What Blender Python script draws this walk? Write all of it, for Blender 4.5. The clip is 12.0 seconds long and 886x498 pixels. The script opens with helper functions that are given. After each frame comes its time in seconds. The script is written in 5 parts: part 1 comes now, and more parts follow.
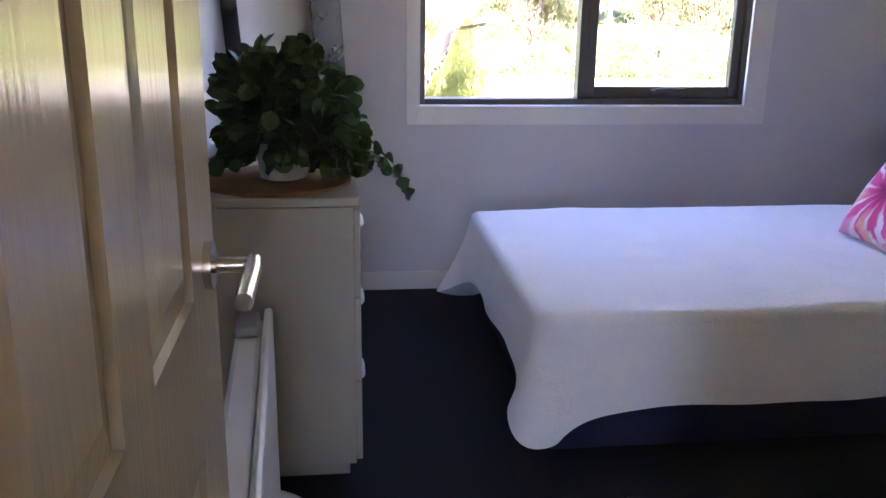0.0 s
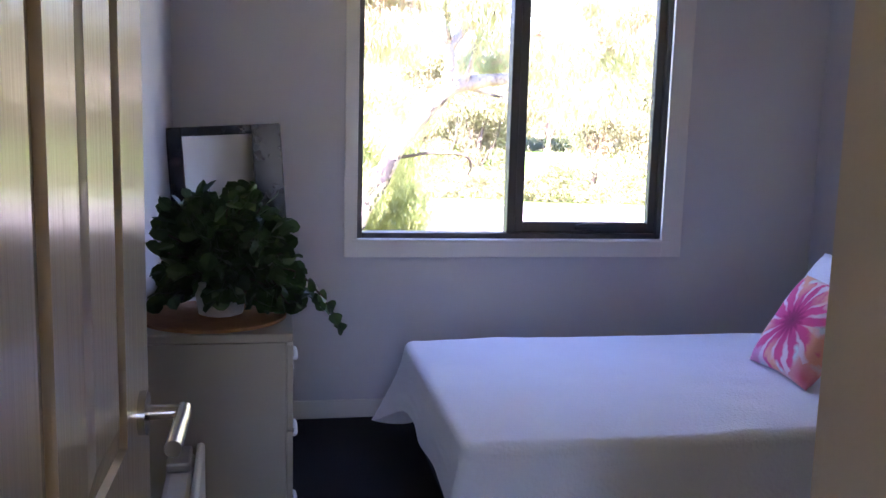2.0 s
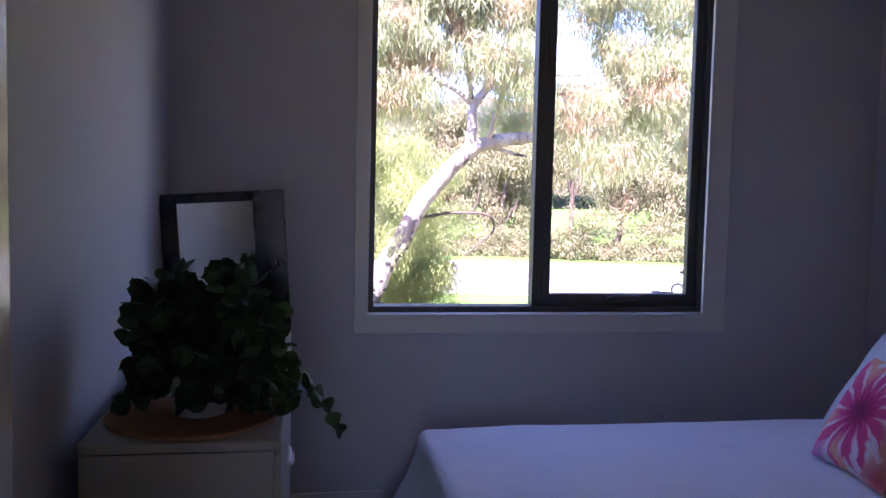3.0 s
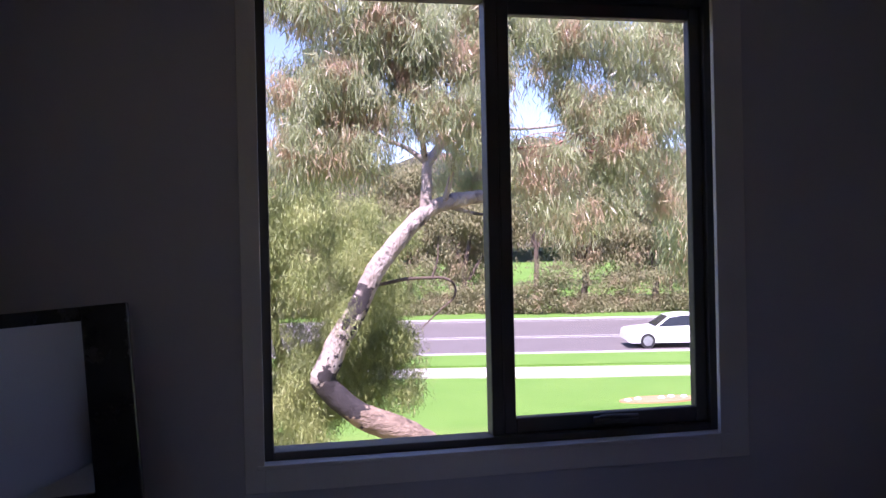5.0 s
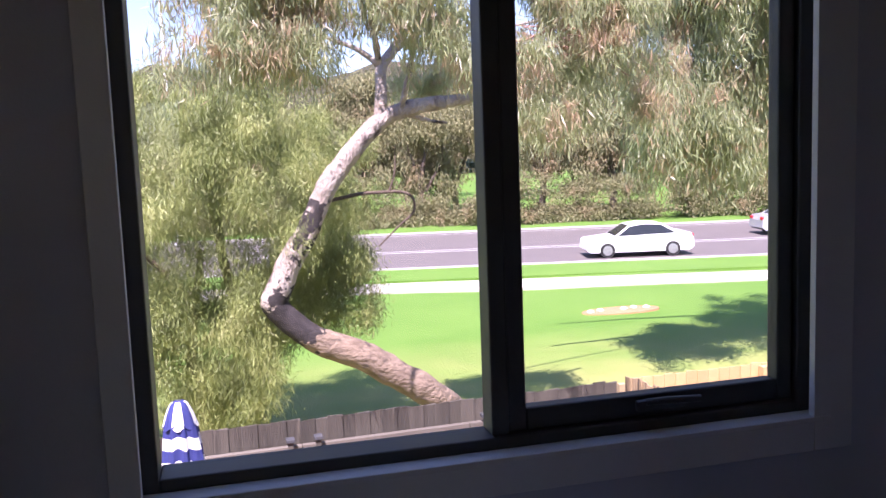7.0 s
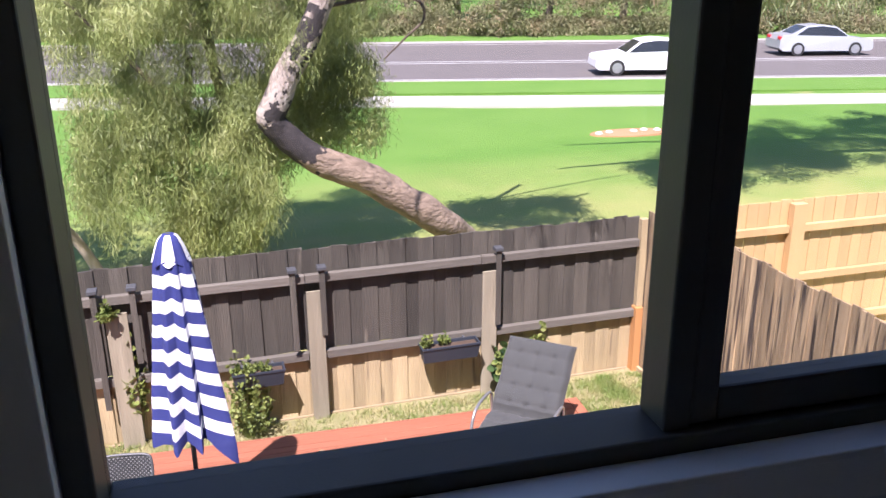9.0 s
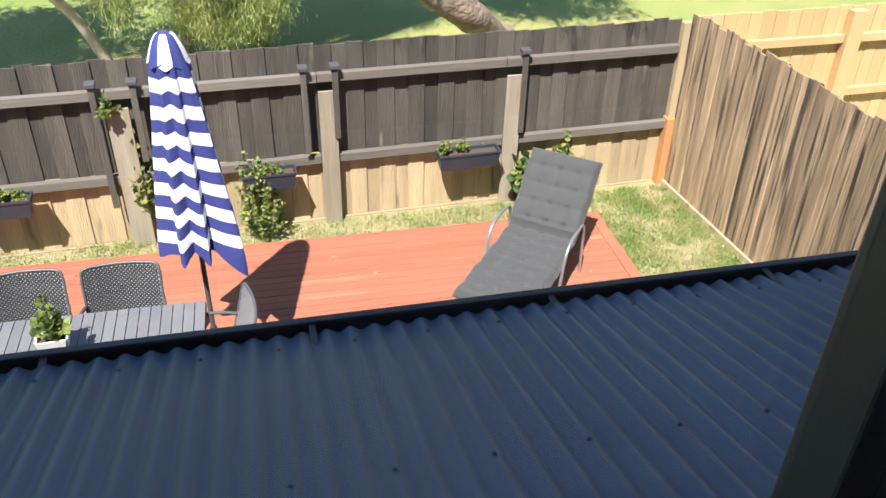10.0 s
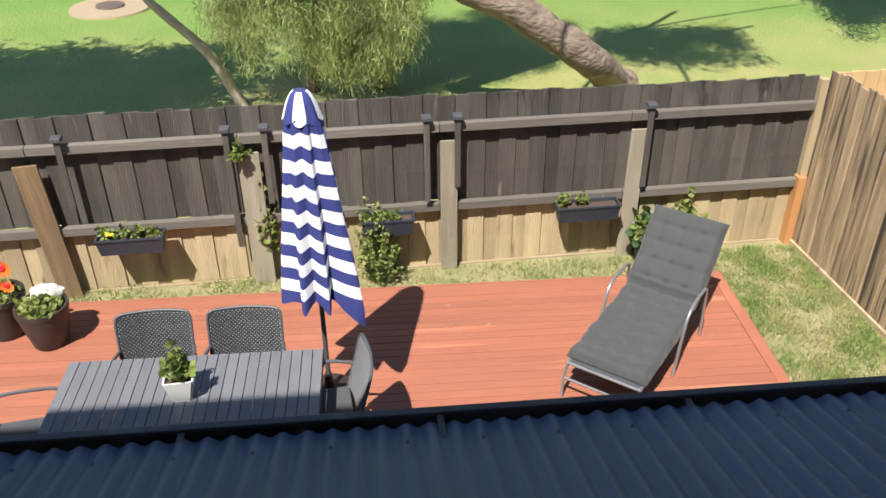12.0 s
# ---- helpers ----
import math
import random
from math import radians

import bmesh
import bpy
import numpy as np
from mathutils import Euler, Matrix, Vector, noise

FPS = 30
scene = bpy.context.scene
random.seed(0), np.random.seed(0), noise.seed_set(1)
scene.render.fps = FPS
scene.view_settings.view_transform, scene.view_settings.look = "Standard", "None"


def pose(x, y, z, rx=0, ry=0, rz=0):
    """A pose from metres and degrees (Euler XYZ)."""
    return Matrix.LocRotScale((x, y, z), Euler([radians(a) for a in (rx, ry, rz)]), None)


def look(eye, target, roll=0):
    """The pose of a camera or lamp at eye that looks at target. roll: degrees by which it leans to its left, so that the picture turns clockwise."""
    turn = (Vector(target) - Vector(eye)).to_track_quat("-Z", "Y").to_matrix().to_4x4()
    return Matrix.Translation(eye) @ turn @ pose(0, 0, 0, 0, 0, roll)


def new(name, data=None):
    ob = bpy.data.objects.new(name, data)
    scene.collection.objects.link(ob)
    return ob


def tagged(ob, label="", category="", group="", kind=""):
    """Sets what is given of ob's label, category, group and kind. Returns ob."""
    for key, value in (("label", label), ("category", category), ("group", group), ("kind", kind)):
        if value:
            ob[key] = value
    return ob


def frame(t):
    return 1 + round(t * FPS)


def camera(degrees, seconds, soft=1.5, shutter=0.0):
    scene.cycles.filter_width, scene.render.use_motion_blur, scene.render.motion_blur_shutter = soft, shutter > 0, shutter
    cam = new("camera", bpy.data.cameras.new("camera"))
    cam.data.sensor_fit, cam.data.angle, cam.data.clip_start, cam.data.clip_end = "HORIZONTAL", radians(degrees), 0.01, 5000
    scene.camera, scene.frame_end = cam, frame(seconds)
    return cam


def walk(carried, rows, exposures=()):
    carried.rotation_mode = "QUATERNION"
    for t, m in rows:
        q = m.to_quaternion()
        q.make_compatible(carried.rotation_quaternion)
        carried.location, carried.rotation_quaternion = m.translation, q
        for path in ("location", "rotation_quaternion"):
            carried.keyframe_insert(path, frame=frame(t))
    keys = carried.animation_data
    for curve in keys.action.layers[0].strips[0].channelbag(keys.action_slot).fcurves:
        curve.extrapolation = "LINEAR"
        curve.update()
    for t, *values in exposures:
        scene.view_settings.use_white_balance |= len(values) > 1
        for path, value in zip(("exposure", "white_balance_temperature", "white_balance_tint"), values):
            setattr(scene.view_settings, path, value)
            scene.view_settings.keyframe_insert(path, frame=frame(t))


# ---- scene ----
cam = camera(55.6, 12.0)
PATH = [
    (0, (1.104, 0.445, 1.24), (1.352, 2.349, 0.682), 0.9),
    (0.5, (1.14, 0.373, 1.197), (1.425, 2.18, 0.388), 0.8),
    (1, (1.119, 0.313, 1.186), (1.436, 2.113, 0.373), 0.4),
    (1.5, (1.113, 0.295, 1.25), (1.457, 2.206, 0.774), 0.4),
    (2, (1.126, 0.318, 1.308), (1.507, 2.263, 1.033), 1.6),
    (2.5, (1.191, 0.452, 1.333), (1.436, 2.428, 1.14), 1.4),
    (3, (1.207, 0.636, 1.338), (1.531, 2.604, 1.197), 1.3),
    (3.5, (1.233, 0.855, 1.335), (1.66, 2.804, 1.191), 0.0),
    (5.3, (1.508, 1.662, 1.463), (1.895, 3.625, 1.465), -1.8),
    (5.5, (1.51, 1.747, 1.449), (1.872, 3.714, 1.443), -2.2),
    (6, (1.594, 2.0, 1.458), (2.005, 3.956, 1.401), -1.7),
    (6.5, (1.636, 2.241, 1.45), (2.174, 4.163, 1.321), -1.2),
    (6.7, (1.649, 2.325, 1.448), (2.17, 4.248, 1.275), -1.4),
    (8.3, (1.582, 2.879, 1.456), (2.076, 4.78, 1.077), -3.7),
    (8.5, (1.599, 2.965, 1.458), (2.102, 4.849, 1.013), -2.9),
    (9, (1.656, 3.255, 1.428), (2.132, 5.084, 0.776), -0.4),
    (9.5, (1.693, 3.477, 1.450), (2.145, 5.190, 0.522), 1.35),
    (10, (1.746, 3.73, 1.479), (2.135, 5.344, 0.364), 1.4),
    (10.5, (1.726, 3.861, 1.559), (2.034, 5.432, 0.36), 1.8),
    (11, (1.701, 3.909, 1.598), (1.914, 5.469, 0.365), 1.2),
    (11.5, (1.673, 3.935, 1.634), (1.836, 5.513, 0.416), 0.7),
    (12, (1.665, 3.9, 1.64), (1.816, 5.588, 0.578), -0.4),
]
LIGHTING = [  # seconds, stops, kelvin, tint
    (0.0, 4.88, 6550, 40), (0.5, 5.35, 7000, 38), (1.0, 5.55, 7150, 35), (1.5, 5.45, 6750, 37), (2.0, 4.35, 6000, 43), (2.5, 3.3, 5750, 48),
    (3.0, 3.05, 5750, 51), (3.5, 2.8, 5700, 52), (5.5, 1.5, 6100, 48), (6.0, 1.78, 6250, 51), (6.5, 1.74, 6200, 46), (8.5, 1.38, 6150, 37), (9.0, 1.33, 6150, 29), (10.0, 1.4, 6350, 14), (10.5, 1.13, 6350, 12), (11.0, 0.84, 6400, 12), (12.0, 0.98, 6450, 12)]
walk(cam, [(t, look(eye, target, roll)) for t, eye, target, roll in PATH], LIGHTING)

# ---- world, sun and light ----
SUN = Vector((-0.30, -0.55, 1.0)).normalized()
world = bpy.data.worlds.new("sky")
scene.world = world
world.use_nodes = True
wn = world.node_tree.nodes
sky = wn.new("ShaderNodeTexSky")
sky.sky_type, sky.sun_disc = "NISHITA", False
sky.sun_elevation = math.asin(SUN.z)
sky.sun_rotation = math.atan2(SUN.x, SUN.y)
sky.air_density, sky.dust_density, sky.ozone_density = 1.0, 0.15, 3.0
wn["Background"].inputs["Strength"].default_value = 0.1
world.node_tree.links.new(sky.outputs[0], wn["Background"].inputs[0])
lamp = bpy.data.lights.new("sun", "SUN")
lamp.energy, lamp.angle, lamp.color = 5.0, radians(0.53), (1.0, 0.95, 0.87)
new("sun", lamp).matrix_world = look(SUN * 50, (0, 0, 0))

# ---- materials ----
def rgb(c):
    return (c[0], c[1], c[2], 1.0)


def surface(name, a, b, scale=6.0, rough=0.6, bump=0.15, fine=60.0, stretch=(1, 1, 1), metal=0.0, vary=0.0, worn=None,
            coord="Object", spec=0.5, sheen=0.0, island=False, bdist=0.01):
    """A material mottled between colours a and b at two scales, with fine relief; vary: difference from piece to piece."""
    m = bpy.data.materials.new(name)
    m.use_nodes = True
    n, l = m.node_tree.nodes, m.node_tree.links
    p = n["Principled BSDF"]
    p.inputs["Roughness"].default_value, p.inputs["Metallic"].default_value = rough, metal
    p.inputs["Specular IOR Level"].default_value = spec
    p.inputs["Sheen Weight"].default_value = sheen
    tc, mp = n.new("ShaderNodeTexCoord"), n.new("ShaderNodeMapping")
    mp.inputs["Scale"].default_value = stretch
    l.new(tc.outputs[coord], mp.inputs[0])
    place = mp.outputs[0]
    if vary and not island:
        far, shift = n.new("ShaderNodeMath"), n.new("ShaderNodeVectorMath")
        far.operation, shift.operation = "MULTIPLY", "ADD"
        far.inputs[1].default_value = 57.0
        l.new(n.new("ShaderNodeObjectInfo").outputs["Random"], far.inputs[0])
        l.new(place, shift.inputs[0])
        l.new(far.outputs[0], shift.inputs[1])
        place = shift.outputs[0]
    big, small = n.new("ShaderNodeTexNoise"), n.new("ShaderNodeTexNoise")
    for t, s in ((big, scale), (small, fine)):
        t.inputs["Scale"].default_value, t.inputs["Detail"].default_value = s, 4.0
        l.new(place, t.inputs["Vector"])
    mix = n.new("ShaderNodeMix")
    mix.data_type = "RGBA"
    mix.inputs["A"].default_value, mix.inputs["B"].default_value = rgb(a), rgb(b)
    add = n.new("ShaderNodeMath")
    add.operation = "MULTIPLY_ADD"
    add.inputs[1].default_value = 0.45
    l.new(small.outputs[0], add.inputs[0])
    ramp = n.new("ShaderNodeMapRange")
    ramp.inputs[1].default_value, ramp.inputs[2].default_value = 0.3, 0.7
    l.new(big.outputs[0], ramp.inputs[0])
    half = n.new("ShaderNodeMath")
    half.operation = "MULTIPLY_ADD"
    half.inputs[1].default_value, half.inputs[2].default_value = 0.7, -0.12
    l.new(ramp.outputs[0], half.inputs[0])
    l.new(half.outputs[0], add.inputs[2])
    l.new(add.outputs[0], mix.inputs["Factor"])
    colour = mix.outputs["Result"]
    if worn:
        wn_, wr, wm = n.new("ShaderNodeTexNoise"), n.new("ShaderNodeMapRange"), n.new("ShaderNodeMix")
        wn_.inputs["Scale"].default_value, wn_.inputs["Detail"].default_value = worn[1], 6.0
        l.new(place, wn_.inputs["Vector"])
        wr.inputs[1].default_value, wr.inputs[2].default_value = worn[2], worn[2] + 0.1
        l.new(wn_.outputs[0], wr.inputs[0])
        wm.data_type = "RGBA"
        wm.inputs["B"].default_value = rgb(worn[0])
        l.new(wr.outputs[0], wm.inputs["Factor"])
        l.new(colour, wm.inputs["A"])
        colour = wm.outputs["Result"]
    if vary:
        hsv, mr = n.new("ShaderNodeHueSaturation"), n.new("ShaderNodeMapRange")
        if island:
            l.new(n.new("ShaderNodeNewGeometry").outputs["Random Per Island"], mr.inputs[0])
        else:
            l.new(n.new("ShaderNodeObjectInfo").outputs["Random"], mr.inputs[0])
        mr.inputs[3].default_value, mr.inputs[4].default_value = 1 - vary, 1 + vary
        l.new(mr.outputs[0], hsv.inputs["Value"])
        l.new(colour, hsv.inputs["Color"])
        colour = hsv.outputs[0]
    l.new(colour, p.inputs["Base Color"])
    if bump:
        bp = n.new("ShaderNodeBump")
        bp.inputs["Strength"].default_value, bp.inputs["Distance"].default_value = bump, bdist
        l.new(small.outputs[0], bp.inputs["Height"])
        l.new(bp.outputs[0], p.inputs["Normal"])
    return m


def leaf_paint(name, colours, rough=0.55, through_light=0.25, tuft_scale=1.1):
    """Foliage: one colour a leaf, from the list, drifting from tuft to tuft."""
    m = bpy.data.materials.new(name)
    m.use_nodes = True
    n, l = m.node_tree.nodes, m.node_tree.links
    p = n["Principled BSDF"]
    p.inputs["Roughness"].default_value = rough
    ramp = n.new("ShaderNodeValToRGB")
    ramp.color_ramp.interpolation = "LINEAR"
    while len(ramp.color_ramp.elements) < len(colours):
        ramp.color_ramp.elements.new(0.5)
    for i, c in enumerate(colours):
        ramp.color_ramp.elements[i].position = i / (len(colours) - 1)
        ramp.color_ramp.elements[i].color = rgb(c)
    tc, tuft, both, span = n.new("ShaderNodeTexCoord"), n.new("ShaderNodeTexNoise"), n.new("ShaderNodeMath"), n.new("ShaderNodeMapRange")
    tuft.inputs["Scale"].default_value, tuft.inputs["Detail"].default_value = tuft_scale, 2.0
    l.new(tc.outputs["Object"], tuft.inputs["Vector"])
    span.inputs[1].default_value, span.inputs[2].default_value, span.inputs[4].default_value = 0.34, 0.66, 0.66
    l.new(tuft.outputs[0], span.inputs[0])
    both.operation = "MULTIPLY_ADD"
    both.inputs[1].default_value = 0.34
    l.new(n.new("ShaderNodeNewGeometry").outputs["Random Per Island"], both.inputs[0])
    l.new(span.outputs[0], both.inputs[2])
    l.new(both.outputs[0], ramp.inputs[0])
    l.new(ramp.outputs[0], p.inputs["Base Color"])
    tr, mx = n.new("ShaderNodeBsdfTranslucent"), n.new("ShaderNodeMixShader")
    l.new(ramp.outputs[0], tr.inputs[0])
    mx.inputs[0].default_value = through_light
    l.new(p.outputs[0], mx.inputs[1])
    l.new(tr.outputs[0], mx.inputs[2])
    l.new(mx.outputs[0], n["Material Output"].inputs[0])
    return m


def glass_paint(name):
    m = bpy.data.materials.new(name)
    m.use_nodes = True
    n, l = m.node_tree.nodes, m.node_tree.links
    n.remove(n["Principled BSDF"])
    clear, gloss, mx = n.new("ShaderNodeBsdfTransparent"), n.new("ShaderNodeBsdfGlossy"), n.new("ShaderNodeMixShader")
    face, curve, weak = n.new("ShaderNodeLayerWeight"), n.new("ShaderNodeMath"), n.new("ShaderNodeMath")
    clear.inputs[0].default_value = (0.965, 0.965, 0.965, 1)
    gloss.inputs["Roughness"].default_value = 0.02
    curve.operation, weak.operation = "POWER", "MULTIPLY_ADD"
    curve.inputs[1].default_value, weak.inputs[1].default_value, weak.inputs[2].default_value = 5.0, 0.6, 0.02
    l.new(face.outputs["Facing"], curve.inputs[0])
    l.new(curve.outputs[0], weak.inputs[0])
    l.new(weak.outputs[0], mx.inputs[0])
    l.new(clear.outputs[0], mx.inputs[1])
    l.new(gloss.outputs[0], mx.inputs[2])
    l.new(mx.outputs[0], n["Material Output"].inputs[0])
    return m


def flower_paint(name):
    """White cotton printed with large pink and magenta blooms."""
    m = surface(name, (0.85, 0.82, 0.82), (0.8, 0.76, 0.78), 20, 0.8, 0.2, 180)
    n, l = m.node_tree.nodes, m.node_tree.links
    p = n["Principled BSDF"]
    tc = n.new("ShaderNodeTexCoord")
    warp = n.new("ShaderNodeTexNoise")
    warp.inputs["Scale"].default_value, warp.inputs["Detail"].default_value = 9.0, 3.0
    l.new(tc.outputs["Object"], warp.inputs["Vector"])
    sep = n.new("ShaderNodeSeparateXYZ")
    l.new(tc.outputs["Object"], sep.inputs[0])

    def calc(op, a, b=None):
        q = n.new("ShaderNodeMath")
        q.operation = op
        for i, v in enumerate((a, b)):
            if v is None:
                continue
            if isinstance(v, (int, float)):
                q.inputs[i].default_value = v
            else:
                l.new(v, q.inputs[i])
        return q.outputs[0]

    def bloom(cx, cy, size, petals, colour, core, base):
        dx, dy = calc("SUBTRACT", sep.outputs[0], cx), calc("SUBTRACT", sep.outputs[1], cy)
        rad = calc("SQRT", calc("ADD", calc("MULTIPLY", dx, dx), calc("MULTIPLY", dy, dy)))
        ang = calc("ARCTAN2", dy, dx)
        edge = calc("ADD", calc("MULTIPLY", calc("COSINE", calc("MULTIPLY", ang, petals)), 0.16 * size), 0.75 * size)
        edge = calc("ADD", edge, calc("MULTIPLY", calc("SUBTRACT", warp.outputs[0], 0.5), 0.9 * size))
        mask = n.new("ShaderNodeMapRange")
        mask.inputs[1].default_value, mask.inputs[2].default_value = -0.015, 0.015
        l.new(calc("SUBTRACT", edge, rad), mask.inputs[0])
        tone = n.new("ShaderNodeMix")
        tone.data_type = "RGBA"
        tone.inputs["A"].default_value, tone.inputs["B"].default_value = rgb(core), rgb(colour)
        l.new(calc("DIVIDE", rad, size), tone.inputs["Factor"])
        out = n.new("ShaderNodeMix")
        out.data_type = "RGBA"
        l.new(mask.outputs[0], out.inputs["Factor"])
        l.new(base, out.inputs["A"])
        l.new(tone.outputs["Result"], out.inputs["B"])
        return out.outputs["Result"]

    def rays(cx, cy, size, count, colour, base):
        """Thin ragged streaks that run out from the heart of a bloom."""
        dx, dy = calc("SUBTRACT", sep.outputs[0], cx), calc("SUBTRACT", sep.outputs[1], cy)
        rad = calc("SQRT", calc("ADD", calc("MULTIPLY", dx, dx), calc("MULTIPLY", dy, dy)))
        ang = calc("ADD", calc("MULTIPLY", calc("ARCTAN2", dy, dx), count), calc("MULTIPLY", warp.outputs[0], 9.0))
        mask = n.new("ShaderNodeMapRange")
        mask.inputs[1].default_value, mask.inputs[2].default_value = 0.35, 0.75
        l.new(calc("MULTIPLY", calc("COSINE", ang), calc("MULTIPLY", calc("DIVIDE", rad, size), calc("LESS_THAN", rad, size * 1.35))), mask.inputs[0])
        out = n.new("ShaderNodeMix")
        out.data_type = "RGBA"
        out.inputs["B"].default_value = rgb(colour)
        l.new(mask.outputs[0], out.inputs["Factor"])
        l.new(base, out.inputs["A"])
        return out.outputs["Result"]

    c = p.inputs["Base Color"].links[0].from_socket
    c = bloom(-0.16, -0.15, 0.12, 5, (0.9, 0.45, 0.35), (0.9, 0.2, 0.12), c)
    c = bloom(0.17, 0.14, 0.13, 6, (0.9, 0.5, 0.62), (0.8, 0.2, 0.4), c)
    c = bloom(0.18, -0.16, 0.1, 5, (0.92, 0.6, 0.6), (0.8, 0.1, 0.3), c)
    c = bloom(-0.17, 0.17, 0.1, 5, (0.92, 0.55, 0.45), (0.8, 0.15, 0.2), c)
    c = bloom(0.0, 0.0, 0.24, 9, (0.92, 0.13, 0.29), (0.70, 0.015, 0.17), c)
    c = rays(0.0, 0.0, 0.15, 13, (0.92, 0.66, 0.72), c)
    c = rays(0.0, 0.0, 0.21, 5, (0.93, 0.42, 0.28), c)
    c = bloom(0.0, 0.0, 0.075, 14, (0.66, 0.01, 0.15), (0.24, 0.0, 0.06), c)
    l.new(c, p.inputs["Base Color"])
    return m


WALL = surface("wall_paint", (0.62, 0.60, 0.60), (0.58, 0.56, 0.56), 3, 0.75, 0.08, 220)
TRIM = surface("trim_paint", (0.76, 0.73, 0.67), (0.70, 0.67, 0.61), 5, 0.4, 0.05, 150)
DOORPAINT = surface("door_gloss_paint", (0.63, 0.545, 0.41), (0.57, 0.49, 0.36), 3, 0.17, 0.4, 110, (1, 1, 0.03), bdist=0.002)
HALLPAINT = surface("hall_cream_paint", (0.70, 0.58, 0.42), (0.65, 0.53, 0.38), 3, 0.6, 0.06, 150)
CEIL = surface("ceiling_paint", (0.8, 0.8, 0.79), (0.76, 0.76, 0.75), 3, 0.85, 0.05, 150)
CARPET = surface("dark_carpet", (0.006, 0.006, 0.008), (0.012, 0.011, 0.014), 4, 0.95, 0.9, 260, spec=0.1, sheen=0.1)
ALU = surface("bronze_aluminium", (0.072, 0.067, 0.058), (0.088, 0.083, 0.071), 8, 0.5, 0.04, 200, metal=0.15)
RUBBER = surface("black_rubber", (0.015, 0.015, 0.015), (0.025, 0.025, 0.025), 8, 0.7, 0.1, 100)
CHROME = surface("brushed_chrome", (0.62, 0.61, 0.58), (0.5, 0.49, 0.47), 10, 0.22, 0.03, 200, metal=1.0)
CREAM = surface("cream_laminate", (0.46, 0.43, 0.35), (0.42, 0.39, 0.315), 3, 0.45, 0.03, 120)
WHITEPL = surface("white_plastic", (0.78, 0.78, 0.76), (0.72, 0.72, 0.70), 8, 0.35, 0.03, 120)
SHEET = surface("white_cotton_cover", (0.88, 0.88, 0.90), (0.83, 0.83, 0.87), 5, 0.85, 0.35, 90, (1, 1, 1), sheen=0.2)
NAVY = surface("navy_bed_base", (0.012, 0.014, 0.035), (0.02, 0.022, 0.05), 8, 0.9, 0.3, 160)
PRINT = flower_paint("pink_flower_print")
CORK = surface("cork_mat", (0.42, 0.21, 0.09), (0.30, 0.14, 0.06), 40, 0.8, 0.5, 140)
BLACKGLOSS = surface("black_gloss_frame", (0.012, 0.011, 0.011), (0.02, 0.018, 0.018), 8, 0.25, 0.05, 100)
MIRROR = surface("mirror_silver", (0.85, 0.86, 0.86), (0.82, 0.83, 0.83), 3, 0.03, 0, 100, metal=1.0)
GLASS = glass_paint("window_glass")
ROOFTIN = surface("slate_blue_steel", (0.088, 0.118, 0.168), (0.062, 0.086, 0.128), 2.0, 0.40, 0.06, 60, (1, 0.25, 1), metal=0.0, worn=((0.11, 0.13, 0.155), 3.0, 0.62))
GUTTER = surface("black_gutter_steel", (0.042, 0.039, 0.042), (0.06, 0.055, 0.055), 5, 0.4, 0.05, 90, worn=((0.13, 0.115, 0.10), 7, 0.62))
RENDERW = surface("house_render", (0.5, 0.48, 0.45), (0.44, 0.42, 0.40), 2, 0.85, 0.4, 60)
DECK = surface("red_deck_stain", (0.375, 0.140, 0.082), (0.27, 0.099, 0.059), 3, 0.55, 0.5, 26, (0.12, 1, 1), vary=0.10, worn=((0.47, 0.20, 0.115), 4, 0.60))
FENCE_DARK = surface("weathered_dark_paling", (0.108, 0.096, 0.078), (0.042, 0.038, 0.032), 7, 0.9, 0.8, 80, (1, 1, 0.12), vary=0.25, worn=((0.17, 0.15, 0.12), 14, 0.65))
FENCE_PALE = surface("weathered_pale_paling", (0.52, 0.41, 0.24), (0.29, 0.225, 0.135), 7, 0.9, 0.8, 80, (1, 1, 0.12), vary=0.18, worn=((0.16, 0.12, 0.08), 9, 0.62))
FENCE_POST = surface("weathered_grey_post", (0.36, 0.32, 0.235), (0.19, 0.165, 0.115), 9, 0.9, 0.6, 40, (1, 1, 0.10), vary=0.12, worn=((0.12, 0.10, 0.07), 8, 0.63))
FENCE_SIDE = surface("grey_brown_paling", (0.52, 0.38, 0.22), (0.14, 0.10, 0.062), 18, 0.9, 1.0, 90, (1, 1, 0.05), vary=0.3, worn=((0.06, 0.045, 0.034), 20, 0.54))
BROWN_POST = surface("stained_brown_board", (0.26, 0.17, 0.085), (0.10, 0.068, 0.038), 10, 0.9, 0.7, 50, (1, 1, 0.08), worn=((0.36, 0.26, 0.15), 12, 0.64))
FENCE_RAIL = surface("dark_grey_rail", (0.165, 0.148, 0.125), (0.105, 0.094, 0.08), 5, 0.9, 0.6, 40, (0.08, 1, 1), vary=0.12)
FENCE_NEW = surface("new_pine_paling", (0.57, 0.38, 0.185), (0.47, 0.305, 0.145), 4, 0.8, 0.4, 40, (1, 1, 0.06), vary=0.08)
ORANGE_POST = surface("orange_treated_post", (0.55, 0.27, 0.10), (0.45, 0.21, 0.08), 5, 0.85, 0.4, 40, (1, 1, 0.06))
LAWN = surface("park_lawn", (0.078, 0.19, 0.018), (0.122, 0.24, 0.034), 0.5, 0.9, 0.9, 18, worn=((0.24, 0.265, 0.09), 0.5, 0.66), bdist=0.04)
